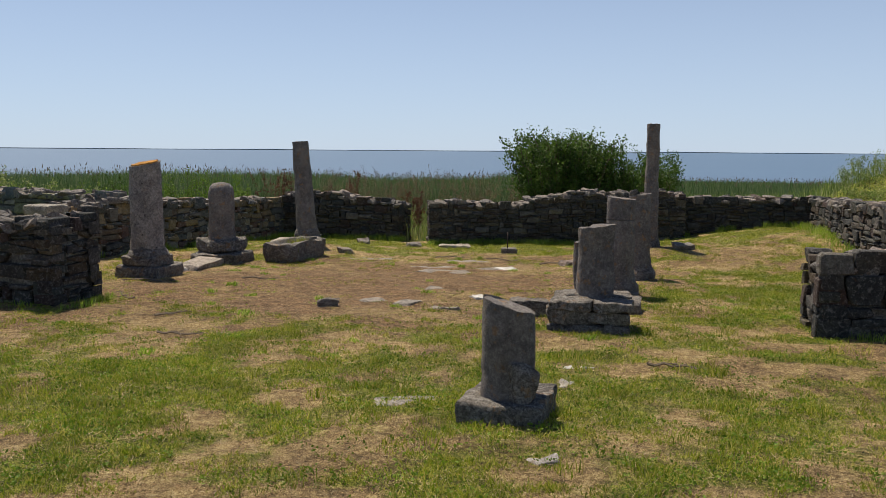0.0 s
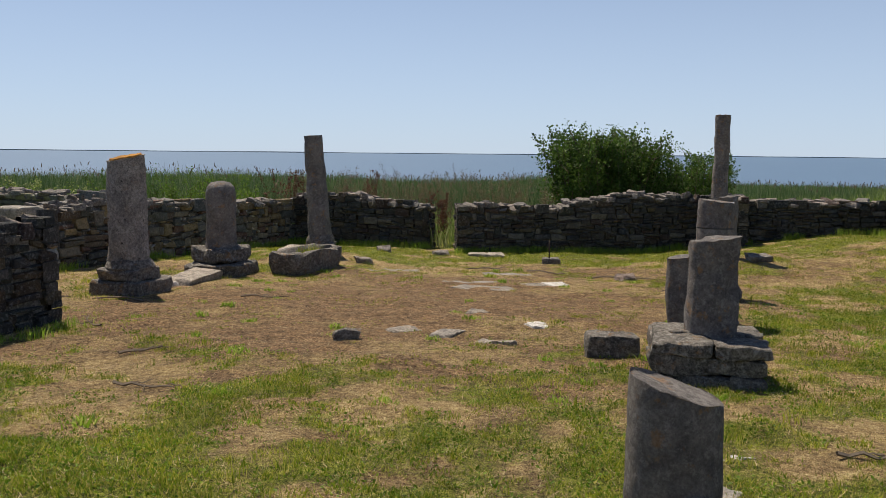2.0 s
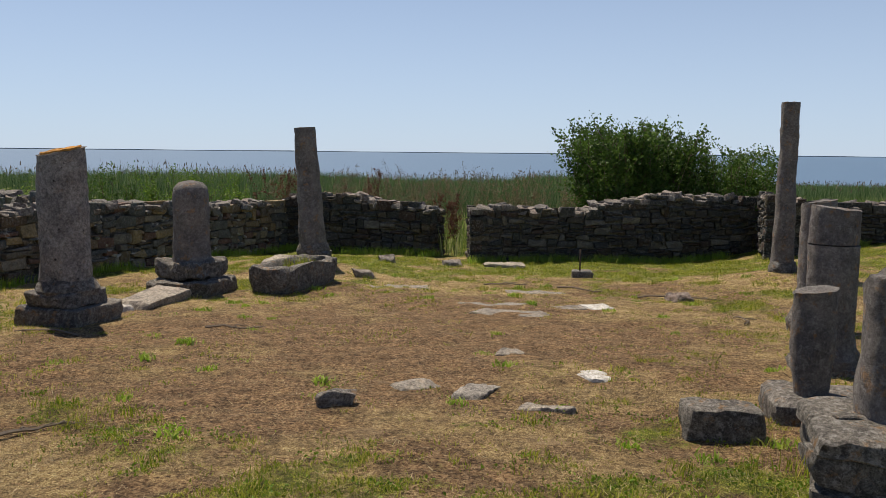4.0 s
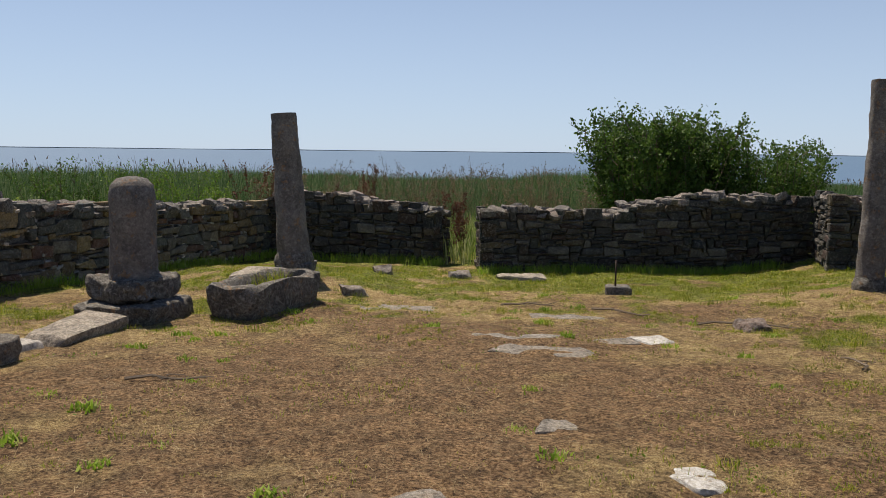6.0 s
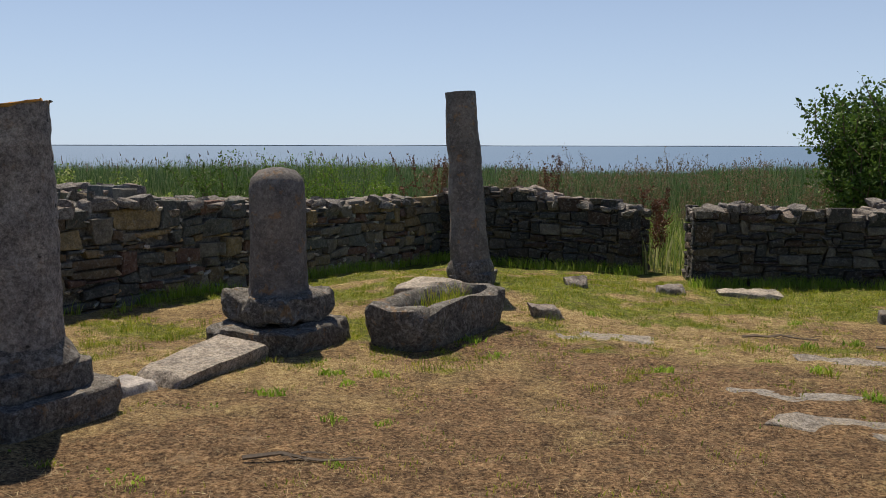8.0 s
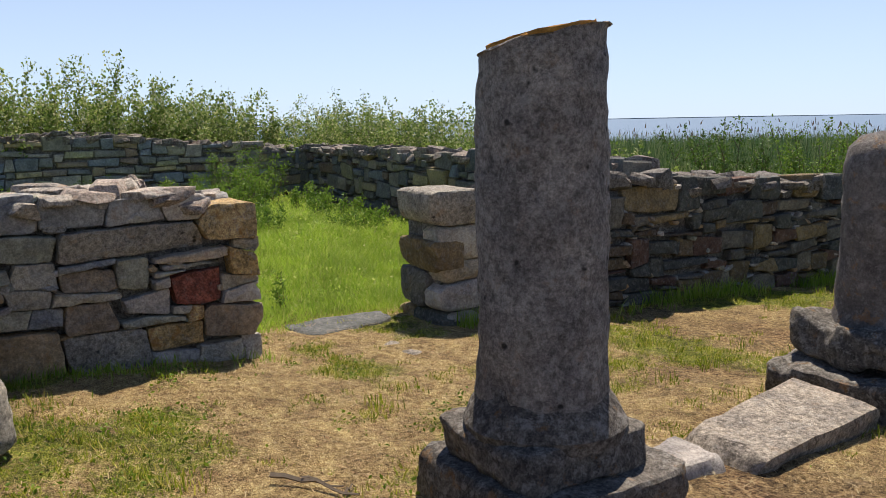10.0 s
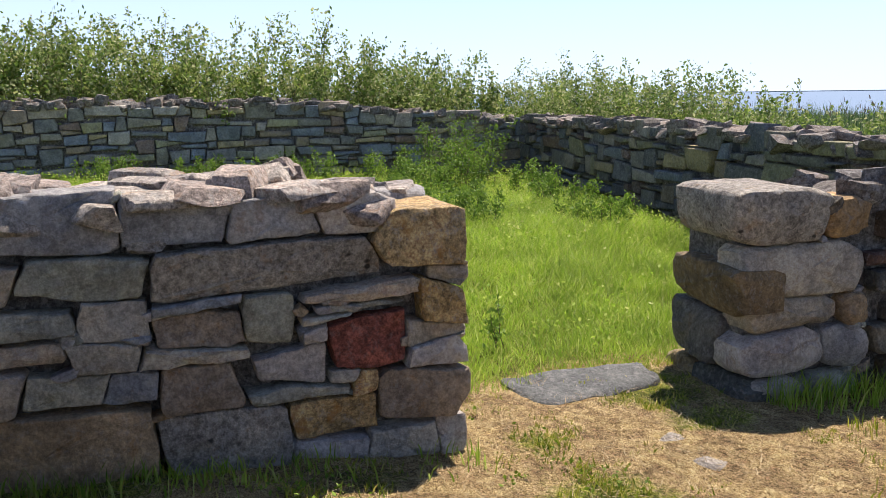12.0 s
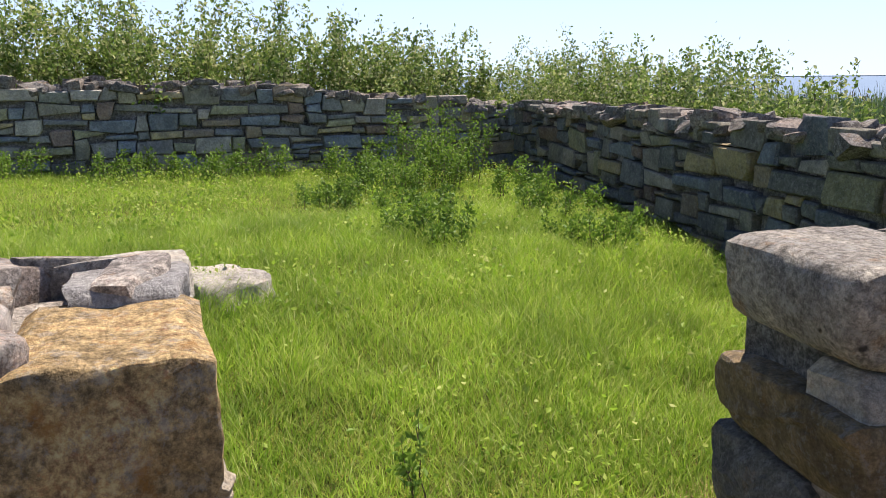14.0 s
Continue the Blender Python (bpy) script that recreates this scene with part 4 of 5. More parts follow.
for i, (x, y, w, d, h, a, m, t) in enumerate([
        (-1.45, 17.55, 0.95, 0.5, 0.07, 0, M_FLAT, "flat grey paving slab flush with the grass"), (1.19, 15.5, 0.32, 0.3, 0.09, 20, M_WHITE, "bright white flat stone in dry earth"),
        (0.5, 11.5, 0.26, 0.36, 0.08, 10, M_WHITE, "bright white flat stone in dry earth"), (0.05, 10.55, 0.4, 0.16, 0.09, -8, M_FLAT, "pale flat stone in dry earth"),
        (-1.45, 10.45, 0.26, 0.12, 0.1, 10, M_COLUMN_DARK, "small grey stone in dry earth"), (-0.9, 11.1, 0.36, 0.3, 0.06, 30, M_FLAT, "pale flat stone in dry earth"),
        (-0.45, 11.0, 0.22, 0.5, 0.05, -20, M_FLAT, "pale flat stone in dry earth"), (0.3, 21.1, 0.75, 0.4, 0.1, 4, M_FLAT, "flat pale slab near the wall"),
        (-0.7, 20.9, 0.3, 0.26, 0.13, 30, M_TOPS, "grey stone near the gap"), (-2.1, 18.3, 0.32, 0.22, 0.13, 20, M_TOPS, "small grey stone in the grass"),
        (-1.9, 20.4, 0.28, 0.22, 0.11, 10, M_TOPS, "small grey stone in the grass"), (0.05, 14.8, 0.9, 0.35, 0.05, -12, M_FLAT, "flush worn stone in dry earth"),
        (-0.15, 15.5, 0.7, 0.3, 0.05, -8, M_FLAT, "flush worn stone in dry earth"), (0.5, 16.8, 0.7, 0.25, 0.06, -4, M_FLAT, "flush worn stone in dry earth"),
        (-0.1, 12.4, 0.3, 0.16, 0.05, 15, M_FLAT, "flush worn stone in dry earth"), (0.8, 15.4, 0.4, 0.2, 0.05, 5, M_FLAT, "flush worn stone in dry earth"),
        (1.05, 6.9, 0.12, 0.13, 0.07, 0, M_WHITE, "small white stone in grass"), (1.2, 6.95, 0.12, 0.08, 0.05, 20, M_WHITE, "small white stone in grass"),
        (0.92, 6.35, 0.13, 0.12, 0.07, 40, M_PALE, "small pale stone in grass"), (0.55, 4.45, 0.17, 0.13, 0.05, 10, M_GREY, "small grey stone in grass"),
        (-0.25, 5.75, 0.34, 0.28, 0.04, 10, M_FLAT, "flush worn stone in grass"), (1.35, 8.9, 0.18, 0.12, 0.06, 60, M_GREY, "small grey stone in grass"),
        (-7.1, 15.3, 0.28, 0.36, 0.07, 10, M_FLAT, "small grey slab before the doorway"),
        (2.45, 16.3, 0.35, 0.3, 0.1, 0, M_TOPS, "grey stone in dry earth"), (-11.15, 15.6, 0.45, 0.45, 0.16, 8, M_PALE, "pale stone block in tall grass"),
        (4.9, 17.2, 0.4, 0.3, 0.12, 12, M_TOPS, "grey stone beside the tall column"), (4.3, 9.0, 0.3, 0.2, 0.14, 12, M_OCHRE, "ochre stone at the foot of the stub"),
        (5.6, 12.4, 0.5, 0.4, 0.07, 12, M_FLAT, "flat pale stone in grass")]):
    block("flat_stone" if h < 0.1 else "loose_stone", (x, y), (w, d, h + 0.05), 80 + i, m, t, turn=a, skew=0.2, power=8, sink=0.036 + h if h < 0.1 else 0.06, chip=0.02 if h < 0.1 else 0.05)


def trough(place, turn):
    """A stone trough, hollowed, one end narrower."""
    bm = bmesh.new()
    n, rings = 44, []
    def ring(w, l, z, k):
        out = []
        for i in range(n):
            a = 2 * math.pi * i / n
            c, s = math.cos(a), math.sin(a)
            x = math.copysign(abs(c) ** 0.2, c) * w
            y = math.copysign(abs(s) ** 0.2, s) * l
            x *= 1 - 0.3 * max(0, -y / l) ** 3
            p = Vector((x, y, z))
            p += noise.noise_vector(p * 4) * 0.04 + noise.noise_vector(p * 9) * 0.05 + noise.noise_vector(p * 17) * k
            out.append(bm.verts.new(p))
        rings.append(out)
    for w, l, z in ((0.33, 0.72, -0.05), (0.36, 0.77, 0.05), (0.38, 0.8, 0.18), (0.385, 0.81, 0.3), (0.375, 0.8, 0.36), (0.34, 0.76, 0.385), (0.29, 0.7, 0.385), (0.25, 0.66, 0.36), (0.23, 0.62, 0.28), (0.2, 0.58, 0.2)):
        ring(w, l, z, 0.024)
    for a, b in zip(rings, rings[1:]):
        for i in range(n):
            bm.faces.new((a[i], a[(i + 1) % n], b[(i + 1) % n], b[i]))
    bm.faces.new(rings[-1])
    bm.faces.new(rings[0][::-1])
    me = bpy.data.meshes.new("stone_trough")
    bm.to_mesh(me)
    bm.free()
    me.materials.append(M_COLUMN_DARK)
    me.polygons.foreach_set("use_smooth", [True] * len(me.polygons))
    me.set_sharp_from_angle(angle=radians(40))
    ob = new("stone_trough", me)
    ob.matrix_world = pose(place[0], place[1], gz(*place) - 0.02, 0, 0, turn)
    return tagged(ob, "hollowed dark stone trough with grass growing inside", "trough")


trough((-3.03, 17.17), -17)
mk = thing("survey_marker", pose(1.5, 19.1, gz(1.5, 19.1)), "small grey stone block with an iron peg", "marker")
part("stone_base", worn_block((0.36, 0.24, 0.16), 131, 6, 0.06), M_TOPS, mk).location.z = -0.04
bm = bmesh.new()
bmesh.ops.create_cone(bm, cap_ends=True, segments=8, radius1=0.014, radius2=0.012, depth=0.42)
part("peg", bm, M_IRON, mk, "rusty iron peg").location = (-0.04, 0.02, 0.27)


# ---- plants ----
RNG = np.random.default_rng(11)


def blades(name, x, y, z, h, w, mat, label, category, lean=0.5, bend=True):
    """Grass: one bent, tapering blade at each place, all in one mesh."""
    n = len(x)
    a = RNG.uniform(0, 2 * math.pi, n)
    b = RNG.uniform(0, 2 * math.pi, n)
    d = np.stack([np.cos(b), np.sin(b)], -1) * (RNG.uniform(0.15, 1, n) * lean * h)[:, None]
    side = np.stack([np.cos(a), np.sin(a)], -1) * (w / 2)[:, None]
    base = np.stack([x, y], -1)
    def at(p, k):
        return np.concatenate([p, k[:, None]], 1)
    if not bend:
        v = np.stack([at(base - side, z), at(base + side, z), at(base + d, z + h)], 1)
        f = np.arange(n * 3).reshape(-1, 3)
    else:
        m = base + d * 0.35
        v = np.stack([at(base - side, z), at(base + side, z), at(m - side * 0.8, z + h * 0.6), at(m + side * 0.8, z + h * 0.6), at(base + d, z + h)], 1)
        k = np.arange(n)[:, None] * 5
        f = np.concatenate([k + [0, 1, 3], k + [0, 3, 2], k + [2, 3, 4]])
    return tagged(new(name, mesh_of(name, v.reshape(-1, 3), f, mat)), label, category, kind="stuff")


def leaf_verts(c, size, up=0.3):
    """Small pointed leaves as two folded triangles each."""
    n = len(c)
    d = RNG.normal(0, 1, (n, 3)) + np.array([0, 0, up])
    d /= np.linalg.norm(d, axis=1)[:, None]
    e = np.cross(d, RNG.normal(0, 1, (n, 3)))
    e /= np.linalg.norm(e, axis=1)[:, None]
    k = np.cross(d, e)
    s = size[:, None]
    v = np.stack([c, c + d * s * 0.5 + e * s * 0.3 + k * s * 0.08, c + d * s, c + d * s * 0.5 - e * s * 0.3 + k * s * 0.08], 1)
    q = np.arange(n)[:, None] * 4
    return v.reshape(-1, 3), np.concatenate([q + [0, 1, 2], q + [0, 2, 3]])


def tubes(paths, r0, r1):
    """Tapered three-sided stems along paths, in one mesh's arrays."""
    vs, fs, k = [], [], 0
    for p in paths:
        m = len(p)
        for i, q in enumerate(p):
            r = r0 + (r1 - r0) * i / (m - 1)
            for j in range(3):
                a = j * 2 * math.pi / 3
                vs.append((q[0] + r * math.cos(a), q[1] + r * math.sin(a), q[2]))
        for i in range(m - 1):
            for j in range(3):
                a, b = k + i * 3 + j, k + i * 3 + (j + 1) % 3
                fs.append((a, b, b + 3, a + 3))
        k += m * 3
    return np.array(vs), np.array(fs)


def shoots(name, place, count, spread, high, flare, per, leaf, mat, label, category, stem=0.012, group="", low=0.15, fuzz=0.12, twigs=3):
    """A shrub of many stems with side twigs, leafy along their length."""
    ob = thing(name, pose(place[0], place[1], gz(*place) - 0.02), label, category, group)
    paths, cs = [], []
    for i in range(count):
        a, r = RNG.uniform(0, 2 * math.pi), spread * math.sqrt(RNG.uniform(0, 1))
        b = np.array([math.cos(a) * r, math.sin(a) * r, 0.0])
        L = high * RNG.uniform(0.6, 1.0) * (1 - 0.25 * r / max(spread, 0.01) * (flare > 0.3))
        o = np.array([math.cos(a), math.sin(a), 0]) * flare * L * (r / max(spread, 0.01)) + np.array([*RNG.normal(0, 0.07, 2), 0]) * L
        t = np.linspace(0, 1, 6)[:, None]
        p = b + o * t ** 1.4 + np.array([0, 0, L]) * t + RNG.normal(0, 0.012, (6, 3)) * L
        paths.append(p)
        for _ in range(twigs):
            s = RNG.uniform(0.3, 0.95)
            q = np.array([np.interp(s, t[:, 0], p[:, j]) for j in range(3)])
            dq = np.array([*RNG.normal(0, 1, 2), RNG.uniform(0.4, 1.4)])
            dq *= RNG.uniform(0.1, 0.26) * L / np.linalg.norm(dq)
            tw = q + dq * np.linspace(0, 1, 4)[:, None]
            paths.append(tw)
            u = RNG.uniform(0, 1, per // 3)[:, None]
            cs.append(q + dq * u + RNG.normal(0, fuzz * 0.35, (len(u), 3)))
        s = low + (1 - low) * RNG.uniform(0, 1, per) ** 0.8
        c = np.stack([np.interp(s, t[:, 0], p[:, j]) for j in range(3)], -1)
        cs.append(c + RNG.normal(0, 1, c.shape) * (fuzz * (1.1 - s))[:, None])
    for i in range(count):
        v, f = tubes(paths[i * (twigs + 1):(i + 1) * (twigs + 1)], stem, stem * 0.25)
        child("stem", mesh_of("stem", v, f, M_BARK), ob)
    c = np.concatenate(cs)
    c[:, 2] = np.maximum(c[:, 2], 0.03)
    v, f = leaf_verts(c, RNG.uniform(0.6, 1.2, len(c)) * leaf)
    tagged(child("foliage", mesh_of("foliage", v, f, mat), ob), kind="stuff")
    return ob


def ground_at(x, y):
    """Heights of the built ground."""
    near = np.exp(-((x + 4) / 22) ** 4 - ((y - 12) / 20) ** 4)
    return height(x, y) + near * ((cloud(x, y, 2.2, 21) - 0.5) * 0.07 + (value_noise(x, y, 6.0, 3) - 0.5) * 0.02)


# lawn: short blades where it is green, straw where it is dry
n = 2150000
x, y = RNG.uniform(-8.4, 9.2, n), 1.8 + 21.0 * RNG.uniform(0, 1, n) ** 1.35
k = (x < 0.58 * y + 0.8) & ((x > -0.58 * y - 0.8) | (y > 9.5)) & (RNG.uniform(0, 1, n) < np.where(y > 17.5, 0.45, 1.0))
x, y = x[k], y[k]
n = len(x)
g, s = cover(x, y)
keep = RNG.uniform(0, 1, n) < np.clip((g + 1.1 * (cloud(x, y, 5.0, 31) - 0.5) - 0.36) * 2.6, 0, 1) * 0.75
per = 14
cx, cy, cg = x[keep][::per], y[keep][::per], g[keep][::per]
x1, y1 = [np.repeat(c, per) + RNG.normal(0, 0.026, len(c) * per) * np.repeat(RNG.uniform(0.6, 1.7, len(c)), per) for c in (cx, cy)]
h1 = np.repeat(RNG.uniform(0.012, 0.05, len(cx)) * (0.6 + cg * 0.8), per) * RNG.uniform(0.5, 1.1, len(x1))
blades("lawn_grass", x1, y1, ground_at(x1, y1) - 0.004, h1, RNG.uniform(0.005, 0.011, len(x1)), M_LAWN, "short mown grass, green and yellowing", "grass", 1.0, False)
keep = (RNG.uniform(0, 1, n) < np.clip((g + 1.2 * (cloud(x, y, 4.0, 31) - 0.5) - 0.42) * 1.6, 0, 1) * 0.3) & (y < 15)
c = np.stack([x[keep], y[keep], ground_at(x[keep], y[keep]) + RNG.uniform(0.004, 0.03, keep.sum())], -1)
v, f = leaf_verts(c, RNG.uniform(0.012, 0.03, len(c)), 0.2)
tagged(new("low_herbs", mesh_of("low_herbs", v, f, M_CLOVER)), "small round-leaved herbs creeping through the mown grass", "herbs", kind="stuff")
keep = (RNG.uniform(0, 1, n) < 0.11 + 0.1 * s + 0.25 * np.exp(-((x + 6.6) / 1.8) ** 2 - ((y - 14.6) / 2.2) ** 2))
x1, y1 = x[keep], y[keep]
blades("straw_litter", x1, y1, ground_at(x1, y1) + 0.004, RNG.uniform(0.003, 0.02, len(x1)), RNG.uniform(0.002, 0.005, len(x1)), M_STRAW, "dry cut straw lying on the ground", "straw", 6.0, False)


def tufts(name, count, area, high, mat, label, per=26, spread=0.05, where=None):
    cx, cy = RNG.uniform(area[0], area[1], count), RNG.uniform(area[2], area[3], count)
    if where is not None:
        k = where(cx, cy)
        cx, cy = cx[k], cy[k]
    x = np.repeat(cx, per) + RNG.normal(0, spread, len(cx) * per)
    y = np.repeat(cy, per) + RNG.normal(0, spread, len(cx) * per)
    h = RNG.uniform(0.5, 1, len(x)) * np.repeat(RNG.uniform(0.5, 1, len(cx)) * high, per)
    blades(name, x, y, ground_at(x, y) - 0.01, h, RNG.uniform(0.004, 0.009, len(x)), mat, label, "grass", 0.7)


tufts("grass_tufts", 900, (-8, 9, 2, 22), 0.12, M_LAWN, "scattered green grass tufts", where=lambda a, b: cover(a, b)[0] > 0.3)
tufts("thin_tufts", 1500, (-5, 7, 7, 20), 0.055, M_LAWN, "thin low tufts on the dry earth", 14, 0.07, where=lambda a, b: value_noise(a, b, 0.9, 61) > 0.35)


def fringe(P, Q, count, off, high, mat=M_LUSH):
    """Taller grass along the foot of a wall."""
    t = RNG.uniform(0, 1, count)
    P, Q = np.array(P), np.array(Q)
    u = (Q - P) / np.linalg.norm(Q - P)
    out = np.array([u[1], -u[0]])
    d = np.abs(RNG.normal(0, off, count))
    p = P + (Q - P) * t[:, None] + out * d[:, None]
    gate = value_noise(p[:, 0], p[:, 1], 2.5, 77) > 0.35
    p = p[gate]
    return p, RNG.uniform(0.25, 1, len(p)) * high


runs = [((-8.3, 11.5), (-7.6, 14.5), 800, 0.14, 0.11), ((-7.4, 16.2), (-4.65, 25), 4500, 0.14, 0.2), ((-4.7, 24.8), (-1, 23.3), 2500, 0.2, 0.22), ((-0.4, 22.15), (5, 22.8), 4200, 0.2, 0.2), ((5.7, 21.8), (9.2, 21.3), 2000, 0.2, 0.2), ((9.2, 21.3), (6.5, 11), 3000, 0.2, 0.2), ((3.8, 8.5), (6.6, 7.9), 800, 0.12, 0.14), ((-8.2, 11.0), (-4.5, 10.2), 900, 0.1, 0.1), ((-4.5, 10.2), (-4.4, 11.1), 300, 0.1, 0.12)]
ps, hs = zip(*[fringe(*r) for r in runs])
p, h = np.concatenate(ps), np.concatenate(hs)
blades("wall_foot_grass", p[:, 0], p[:, 1], ground_at(p[:, 0], p[:, 1]) - 0.01, h, RNG.uniform(0.005, 0.01, len(h)), M_LUSH, "longer green grass along the wall foot", "grass", 0.6)

# tall grass of the room behind the doorway
def room_grass(name, n, box, high, wide, bend, label):
    x, y = RNG.uniform(box[0], box[1], n), RNG.uniform(box[2], box[3], n)
    inside = (x < -8.35 + 0.28 * (y - 12)) & (y < 22.1 - 0.4 * (x + 16.9)) & (x < -8.2 + 0.1 * (y - 15))
    t = np.exp(-((x + 7.8) / 0.9) ** 2 - ((y - 15.4) / 0.9) ** 2)
    inside &= RNG.uniform(0, 1, n) > t
    x, y = x[inside], y[inside]
    h = RNG.uniform(0.3, 1.0, len(x)) * high * (0.35 + 1.1 * cloud(x, y, 1.1, 55)) * smooth((-7.9 - x) / 1.2 + 0.25)
    blades(name, x, y, ground_at(x, y) - 0.01, h, RNG.uniform(0.6, 1.3, len(x)) * wide, M_LUSH, label, "grass", 1.3, bend)


room_grass("tall_grass", 150000, (-13.2, -7.6, 13.0, 19.5), 0.2, 0.0048, True, "lush bright green grass filling the room")
room_grass("low_grass", 210000, (-18.4, -7.6, 9.5, 22.3), 0.13, 0.008, False, "short dense green grass under the taller blades")

n = 60000
x, y = RNG.uniform(-18.2, -8.4, n), RNG.uniform(11.0, 22.0, n)
k = (y < 21.9 - 0.4 * (x + 16.9)) & (x < -8.6 + 0.2 * (y - 15)) & (RNG.uniform(0, 1, n) < np.clip((cloud(x, y, 1.4, 81) - 0.45) * 4, 0.02, 1))
c = np.stack([x[k], y[k], ground_at(x[k], y[k]) + RNG.uniform(0.03, 0.2, k.sum())], -1)
v, f = leaf_verts(c, RNG.uniform(0.018, 0.045, len(c)), 0.4)
tagged(new("meadow_herbs", mesh_of("meadow_herbs", v, f, M_LUSH)), "broad-leaved herbs growing among the lush grass", "herbs", kind="stuff")

# meadow and reeds towards the lagoon
n = 40000
x, y = RNG.uniform(-24, 26, n), RNG.uniform(23.4, 34, n)
keep = (y > 23.6 - 0.41 * (x + 1)) | (x > -1)
keep &= (x > -18) & ((y > 26) | (x < 9.6))
keep &= ~((x > 4.9) & (y < 24))
x, y = x[keep], y[keep]
blades("meadow_grass", x, y, height(x, y) - 0.02, RNG.uniform(0.25, 0.8, len(x)), RNG.uniform(0.012, 0.02, len(x)), M_SHRUB, "wild grass between the wall and the reeds", "grass", 0.5)
n = 105000
r = 33 + 82 * RNG.uniform(0, 1, n) ** 1.5
a = RNG.uniform(radians(-62), radians(36), n)
x, y = r * np.sin(a), r * np.cos(a)
h = RNG.uniform(1.3, 1.95, n) * (0.85 + 0.3 * cloud(x, y, 0.12, 41)) * np.where(a > radians(14), 0.62, 1.0) * smooth((r - 32) / 9 + 0.4)
z = height(x, y)
w = 0.02 + r * 0.0005
blades("reed_bed", np.repeat(x, 2) + RNG.normal(0, 0.06, 2 * n), np.repeat(y, 2) + RNG.normal(0, 0.06, 2 * n), np.repeat(z, 2) - 0.05, np.repeat(h, 2) * RNG.uniform(0.6, 1, 2 * n), np.repeat(w, 2), M_REED, "dense green reed bed before the lagoon", "reeds", 0.35, False)
k = (RNG.uniform(0, 1, n) < 0.03) & (r > 40)
blades("reed_plumes", x[k], y[k], z[k] + h[k] * 0.92, RNG.uniform(0.12, 0.24, k.sum()), w[k] * 1.2, M_PLUME, "brownish reed plumes", "reeds", 0.6)

# big bush behind the far wall, and its lower neighbour
shoots("bush", (3.7, 26.2), 160, 1.0, 3.2, 0.27, 165, 0.09, M_BUSH, "large dark green leafy bush behind the wall", "bush", 0.02, low=0.15, fuzz=0.22, twigs=5)
shoots("bush", (6.0, 26.0), 70, 0.85, 2.35, 0.2, 120, 0.075, M_BUSH, "lower bright green bush behind the wall", "bush", 0.012, low=0.1, fuzz=0.22, twigs=4)
for x, y, hh, m in ((-8.4, 27.5, 2.1, M_WEED), (-9.3, 25.5, 2.0, M_BUSH), (-7.0, 28, 1.9, M_WEED)):
    shoots("sapling", (x, y), 16, 0.5, hh, 0.25, 110, 0.06, m, "young leafy sapling behind the long wall", "sapling", 0.012, "saplings behind the wall", 0.15, 0.2)
# red-brown dock stalks by the gap
for x, y, hh in ((-0.85, 24.6, 1.5), (-0.6, 25.2, 1.3), (-4.6, 26.4, 2.0), (-5.4, 26.2, 2.1), (-3.2, 25.8, 1.9), (-2.7, 26.0, 2.0), (-5.0, 26.8, 2.0)):
    shoots("dock_plant", (x, y), 4, 0.14, hh, 0.12, 130, 0.045, M_DOCK, "dry red-brown dock stalks", "weed", 0.008, "dock plants", 0.45, 0.06, 3)
for i in range(12):
    shoots("dry_weed", (-5 + i * 0.7, 27.2 + (i * 37 % 5) * 0.3), 16, 0.55, 2.0, 0.2, 70, 0.04, M_DRY, "pale dry weed stalks behind the wall", "weed", 0.005, "dry weeds", 0.3, 0.1, 3)
# leafy scrub behind the room's back wall
for i in range(18):
    t = i / 17
    x, y = -20.2 + 1.9 * t + 0.35 * math.sin(i * 2.3), 11.6 + 10.6 * t
    shoots("scrub", (x, y), 27, 0.95, (2.62 - 0.9 * max(0, t - 0.5)) * (0.93 + 0.1 * math.sin(i * 1.7)), 0.12, 108, 0.072, M_SHRUB, "grey-green leafy scrub behind the back wall", "shrub", 0.006, "scrub behind the room", 0.12, 0.2, 4)
for i in range(19):
    t = i / 15 - 0.2
    x, y = -17.6 + 9.3 * t, 23.9 - 3.4 * t + 0.3 * math.sin(i * 2.9)
    shoots("scrub", (x, y), 20, 0.6, (2.15 - 0.75 * t) * (0.94 + 0.1 * math.sin(i * 2.1)), 0.14, 100, 0.06, M_SHRUB, "leafy scrub with pale seed heads beside the wall", "shrub", 0.005, "scrub behind the room", 0.12, 0.18, 3)
# weeds in the room
for x, y, hh in ((-15.3, 20.0, 0.85), (-15.7, 19.6, 0.75), (-14.7, 19.3, 0.5), (-15.9, 20.4, 0.8), (-14.3, 18.6, 0.38), (-15.0, 18.7, 0.4), (-16.5, 19.2, 0.45), (-13.6, 19.7, 0.4), (-16.9, 18.0, 0.38), (-16.6, 17.2, 0.3), (-12.4, 19.3, 0.35), (-17.2, 16.4, 0.3), (-11.4, 18.8, 0.3), (-12.9, 18.0, 0.28), (-17.6, 15.2, 0.3), (-13.9, 17.6, 0.25), (-11.9, 17.6, 0.25)):
    shoots("weed_clump", (x, y), 15, 0.36, hh * 1.25, 0.2, 55, 0.042, M_WEED, "green leafy weeds in the grassy room", "weed", 0.005, "weeds in the room", 0.1, 0.1, 2)
shoots("weed_clump", (-8.75, 15.55), 3, 0.05, 0.36, 0.2, 26, 0.045, M_WEED, "single leafy weed by the doorway slab", "weed", 0.005, "weeds in the room", 0.25, 0.05, 1)
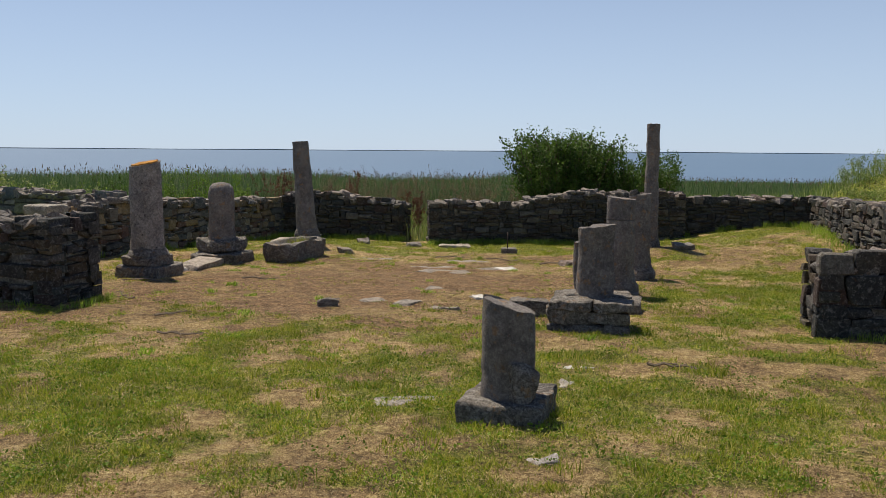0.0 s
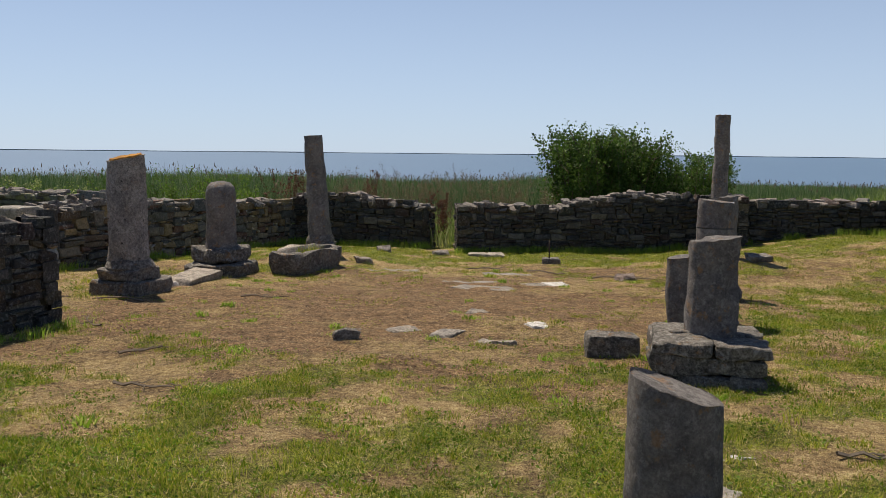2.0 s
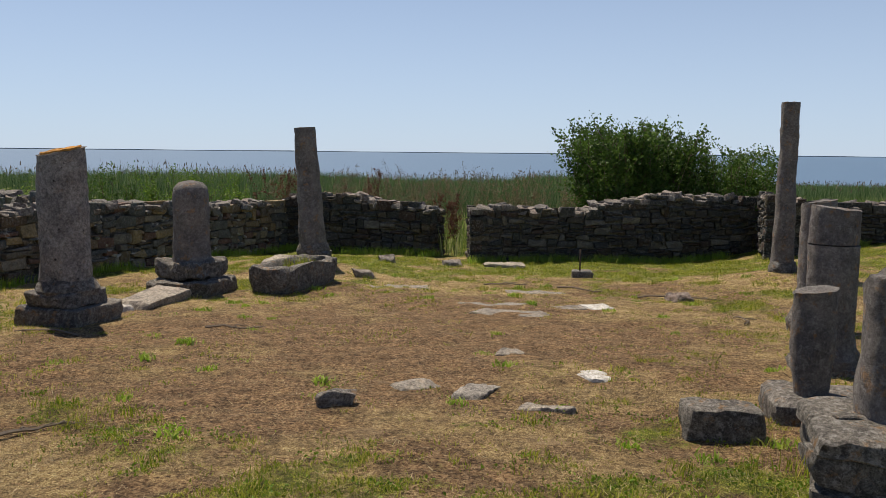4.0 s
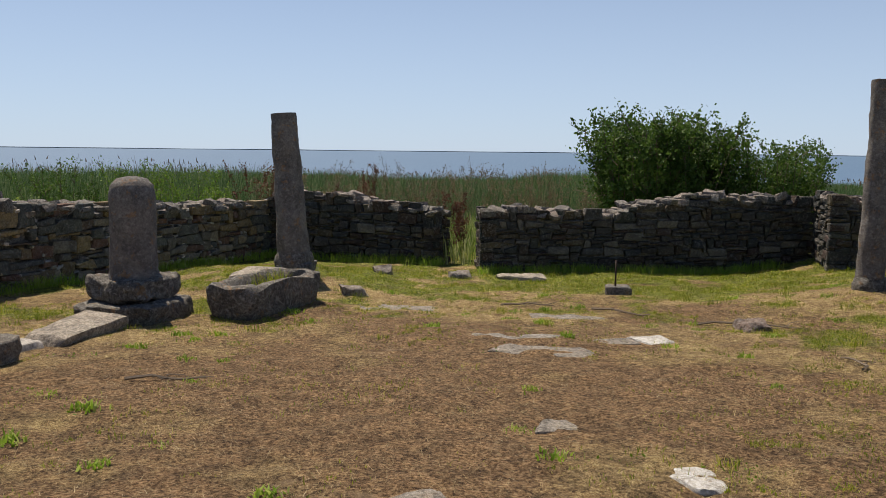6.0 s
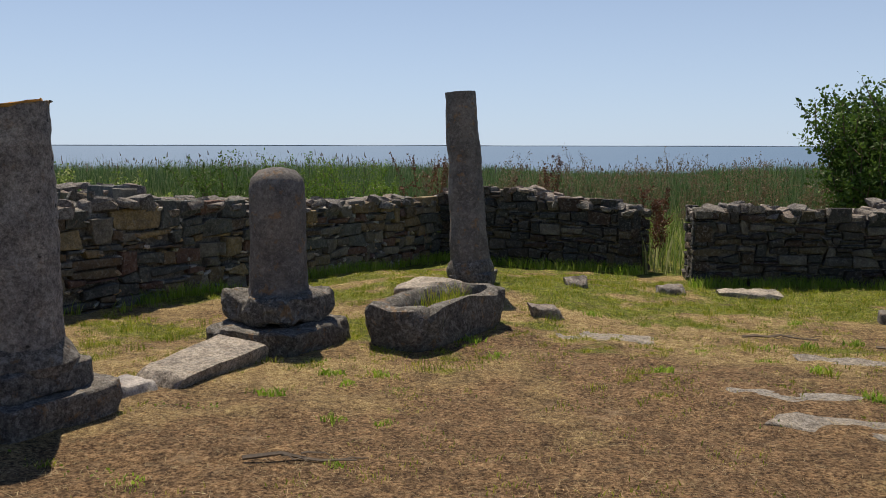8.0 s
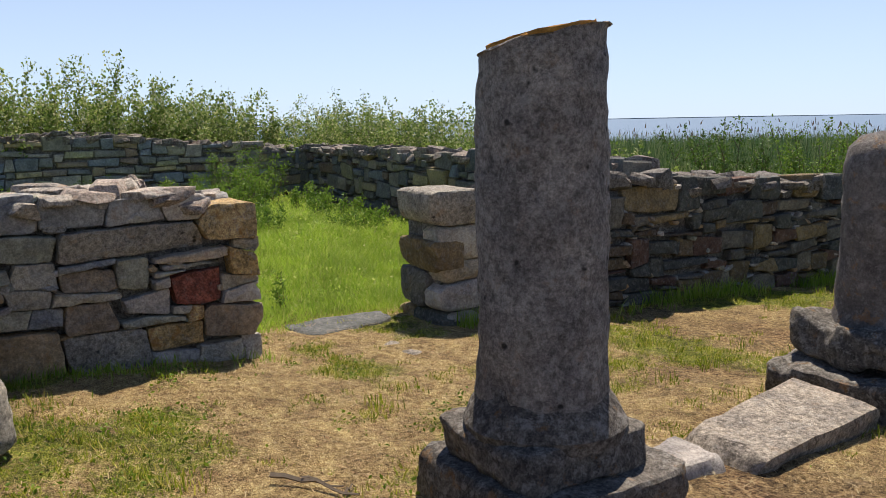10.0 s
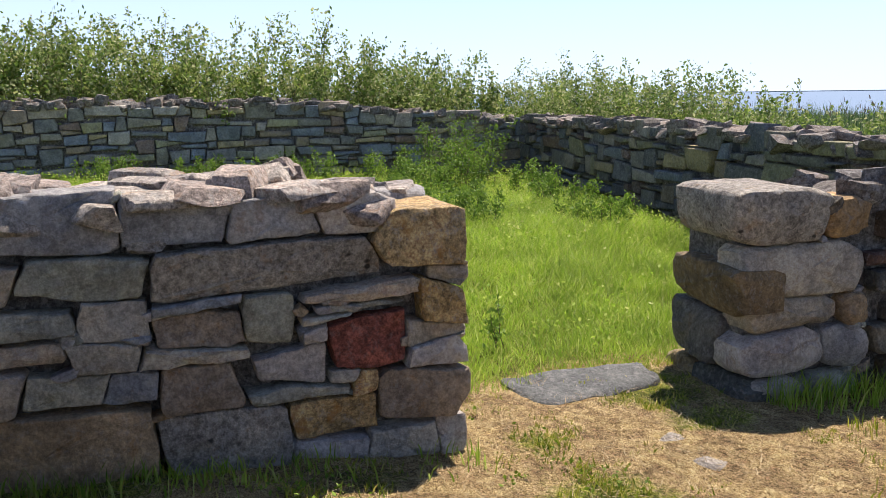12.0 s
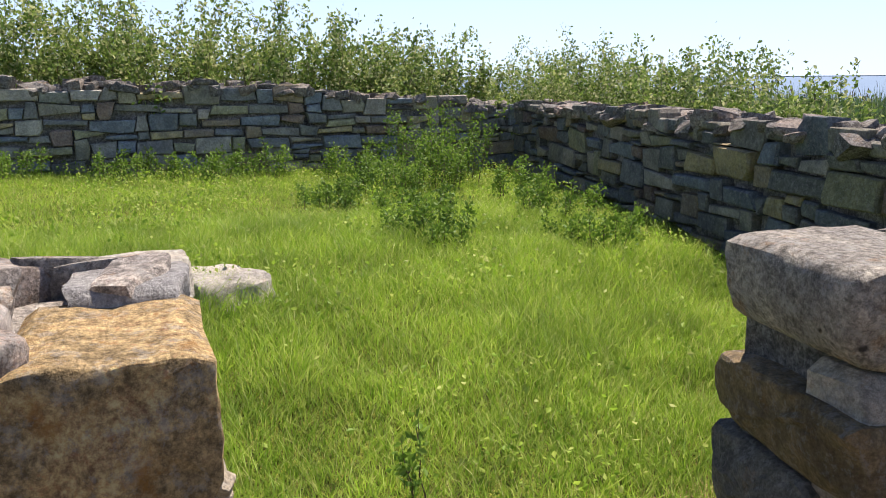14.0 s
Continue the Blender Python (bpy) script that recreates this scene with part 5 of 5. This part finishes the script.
# bank with scrub beyond the south wall
for i in range(7):
    shoots("scrub", (12.3 + i * 0.6, 25.0 + (i % 3) * 1.0), 18, 0.8, 0.45 + 0.15 * (i % 3), 0.15, 60, 0.05, M_SHRUB, "dry scrub on the bank", "shrub", 0.007, "scrub on the bank", 0.1, 0.2, 3)
# leafy rosettes on the dry earth
n = 90
cx, cy = RNG.uniform(-4.5, 4.5, n), RNG.uniform(7, 19, n)
x, y = np.repeat(cx, 40) + RNG.normal(0, 0.045, n * 40), np.repeat(cy, 40) + RNG.normal(0, 0.045, n * 40)
k = np.repeat(RNG.uniform(0.4, 1.2, n), 40)
blades("rosette_weeds", x, y, ground_at(x, y), RNG.uniform(0.02, 0.06, n * 40) * k, RNG.uniform(0.01, 0.02, n * 40) * k, M_LUSH, "small green rosette weeds on bare earth", "weed", 1.1)


def twig(x, y, length, turn, seed):
    """A dead branch lying on the ground, with side shoots."""
    rng = np.random.default_rng(seed)
    def line(p, a, l, n=7):
        pts = []
        for i in range(n):
            pts.append((p[0], p[1], float(ground_at(np.array(p[0]), np.array(p[1]))) + 0.012 + 0.03 * rng.uniform(0, 1)))
            a += rng.normal(0, 0.25)
            p = (p[0] + math.cos(a) * l / n, p[1] + math.sin(a) * l / n)
        return np.array(pts)
    main = line((x, y), radians(turn), length)
    paths = [main] + [line(tuple(main[i][:2]), radians(turn) + rng.choice((-0.7, 0.7)), length * 0.3, 5) for i in (2, 3, 5)]
    vs, fs, k = [], [], 0
    for p in paths:
        d = np.gradient(p, axis=0)
        for i, q in enumerate(p):
            r = 0.014 * (1 - 0.7 * i / len(p)) * (1 if len(p) == 7 else 0.5)
            s = np.cross(d[i], (0, 0, 1))
            s = s / (np.linalg.norm(s) + 1e-9) * r
            vs += [q - s, q + np.array([0, 0, r]), q + s, q - np.array([0, 0, r])]
        for i in range(len(p) - 1):
            for j in range(4):
                a, b = k + i * 4 + j, k + i * 4 + (j + 1) % 4
                fs.append((a, b, b + 4, a + 4))
        k += len(p) * 4
    tagged(new("dead_twig", mesh_of("dead_twig", vs, fs, M_TWIG)), "dead grey twig lying on dry ground", "twig", "fallen twigs")


for i, (x, y, l, a) in enumerate(((-3.3, 9.6, 0.5, 60), (-2.9, 8.5, 0.6, -20), (1.9, 16.6, 1.3, 4), (0.9, 17.6, 0.9, -8), (-4.3, 12.9, 0.9, 175), (1.7, 6.9, 0.5, 30), (-0.2, 17.9, 0.8, 5), (2.6, 14.2, 0.6, 20), (-5.8, 13.2, 0.5, 40), (-3.2, 13.4, 0.7, 15), (-4.0, 10.9, 0.8, 150), (-1.6, 3.0, 0.4, 10))):
    twig(x, y, l, a, 500 + i)
# grass in the trough
x, y = -2.95 + RNG.normal(0, 0.1, 260), 17.25 + RNG.normal(0, 0.25, 260)
blades("trough_grass", x, y, np.full(260, gz(-2.95, 17.2) + 0.17), RNG.uniform(0.1, 0.28, 260), RNG.uniform(0.005, 0.01, 260), M_LAWN, "grass growing inside the trough", "grass", 0.5)
# far shore
v, f = [], []
for i in range(60):
    a = radians(-75 + 2.2 * i)
    h = 3.5 + 3 * noise.noise(Vector((i * 0.4, 0, 0)))
    for z in (-3.4, -3.3 + max(1.0, h)):
        v.append((4550 * math.sin(a), 4550 * math.cos(a), z))
for i in range(59):
    f.append((2 * i, 2 * i + 2, 2 * i + 3, 2 * i + 1))
tagged(new("backdrop", mesh_of("backdrop", v, f, plain("far_shore", (0.1, 0.13, 0.15), 0.9, 0, 0.01))), "low far shore on the horizon", "shore", kind="structure")
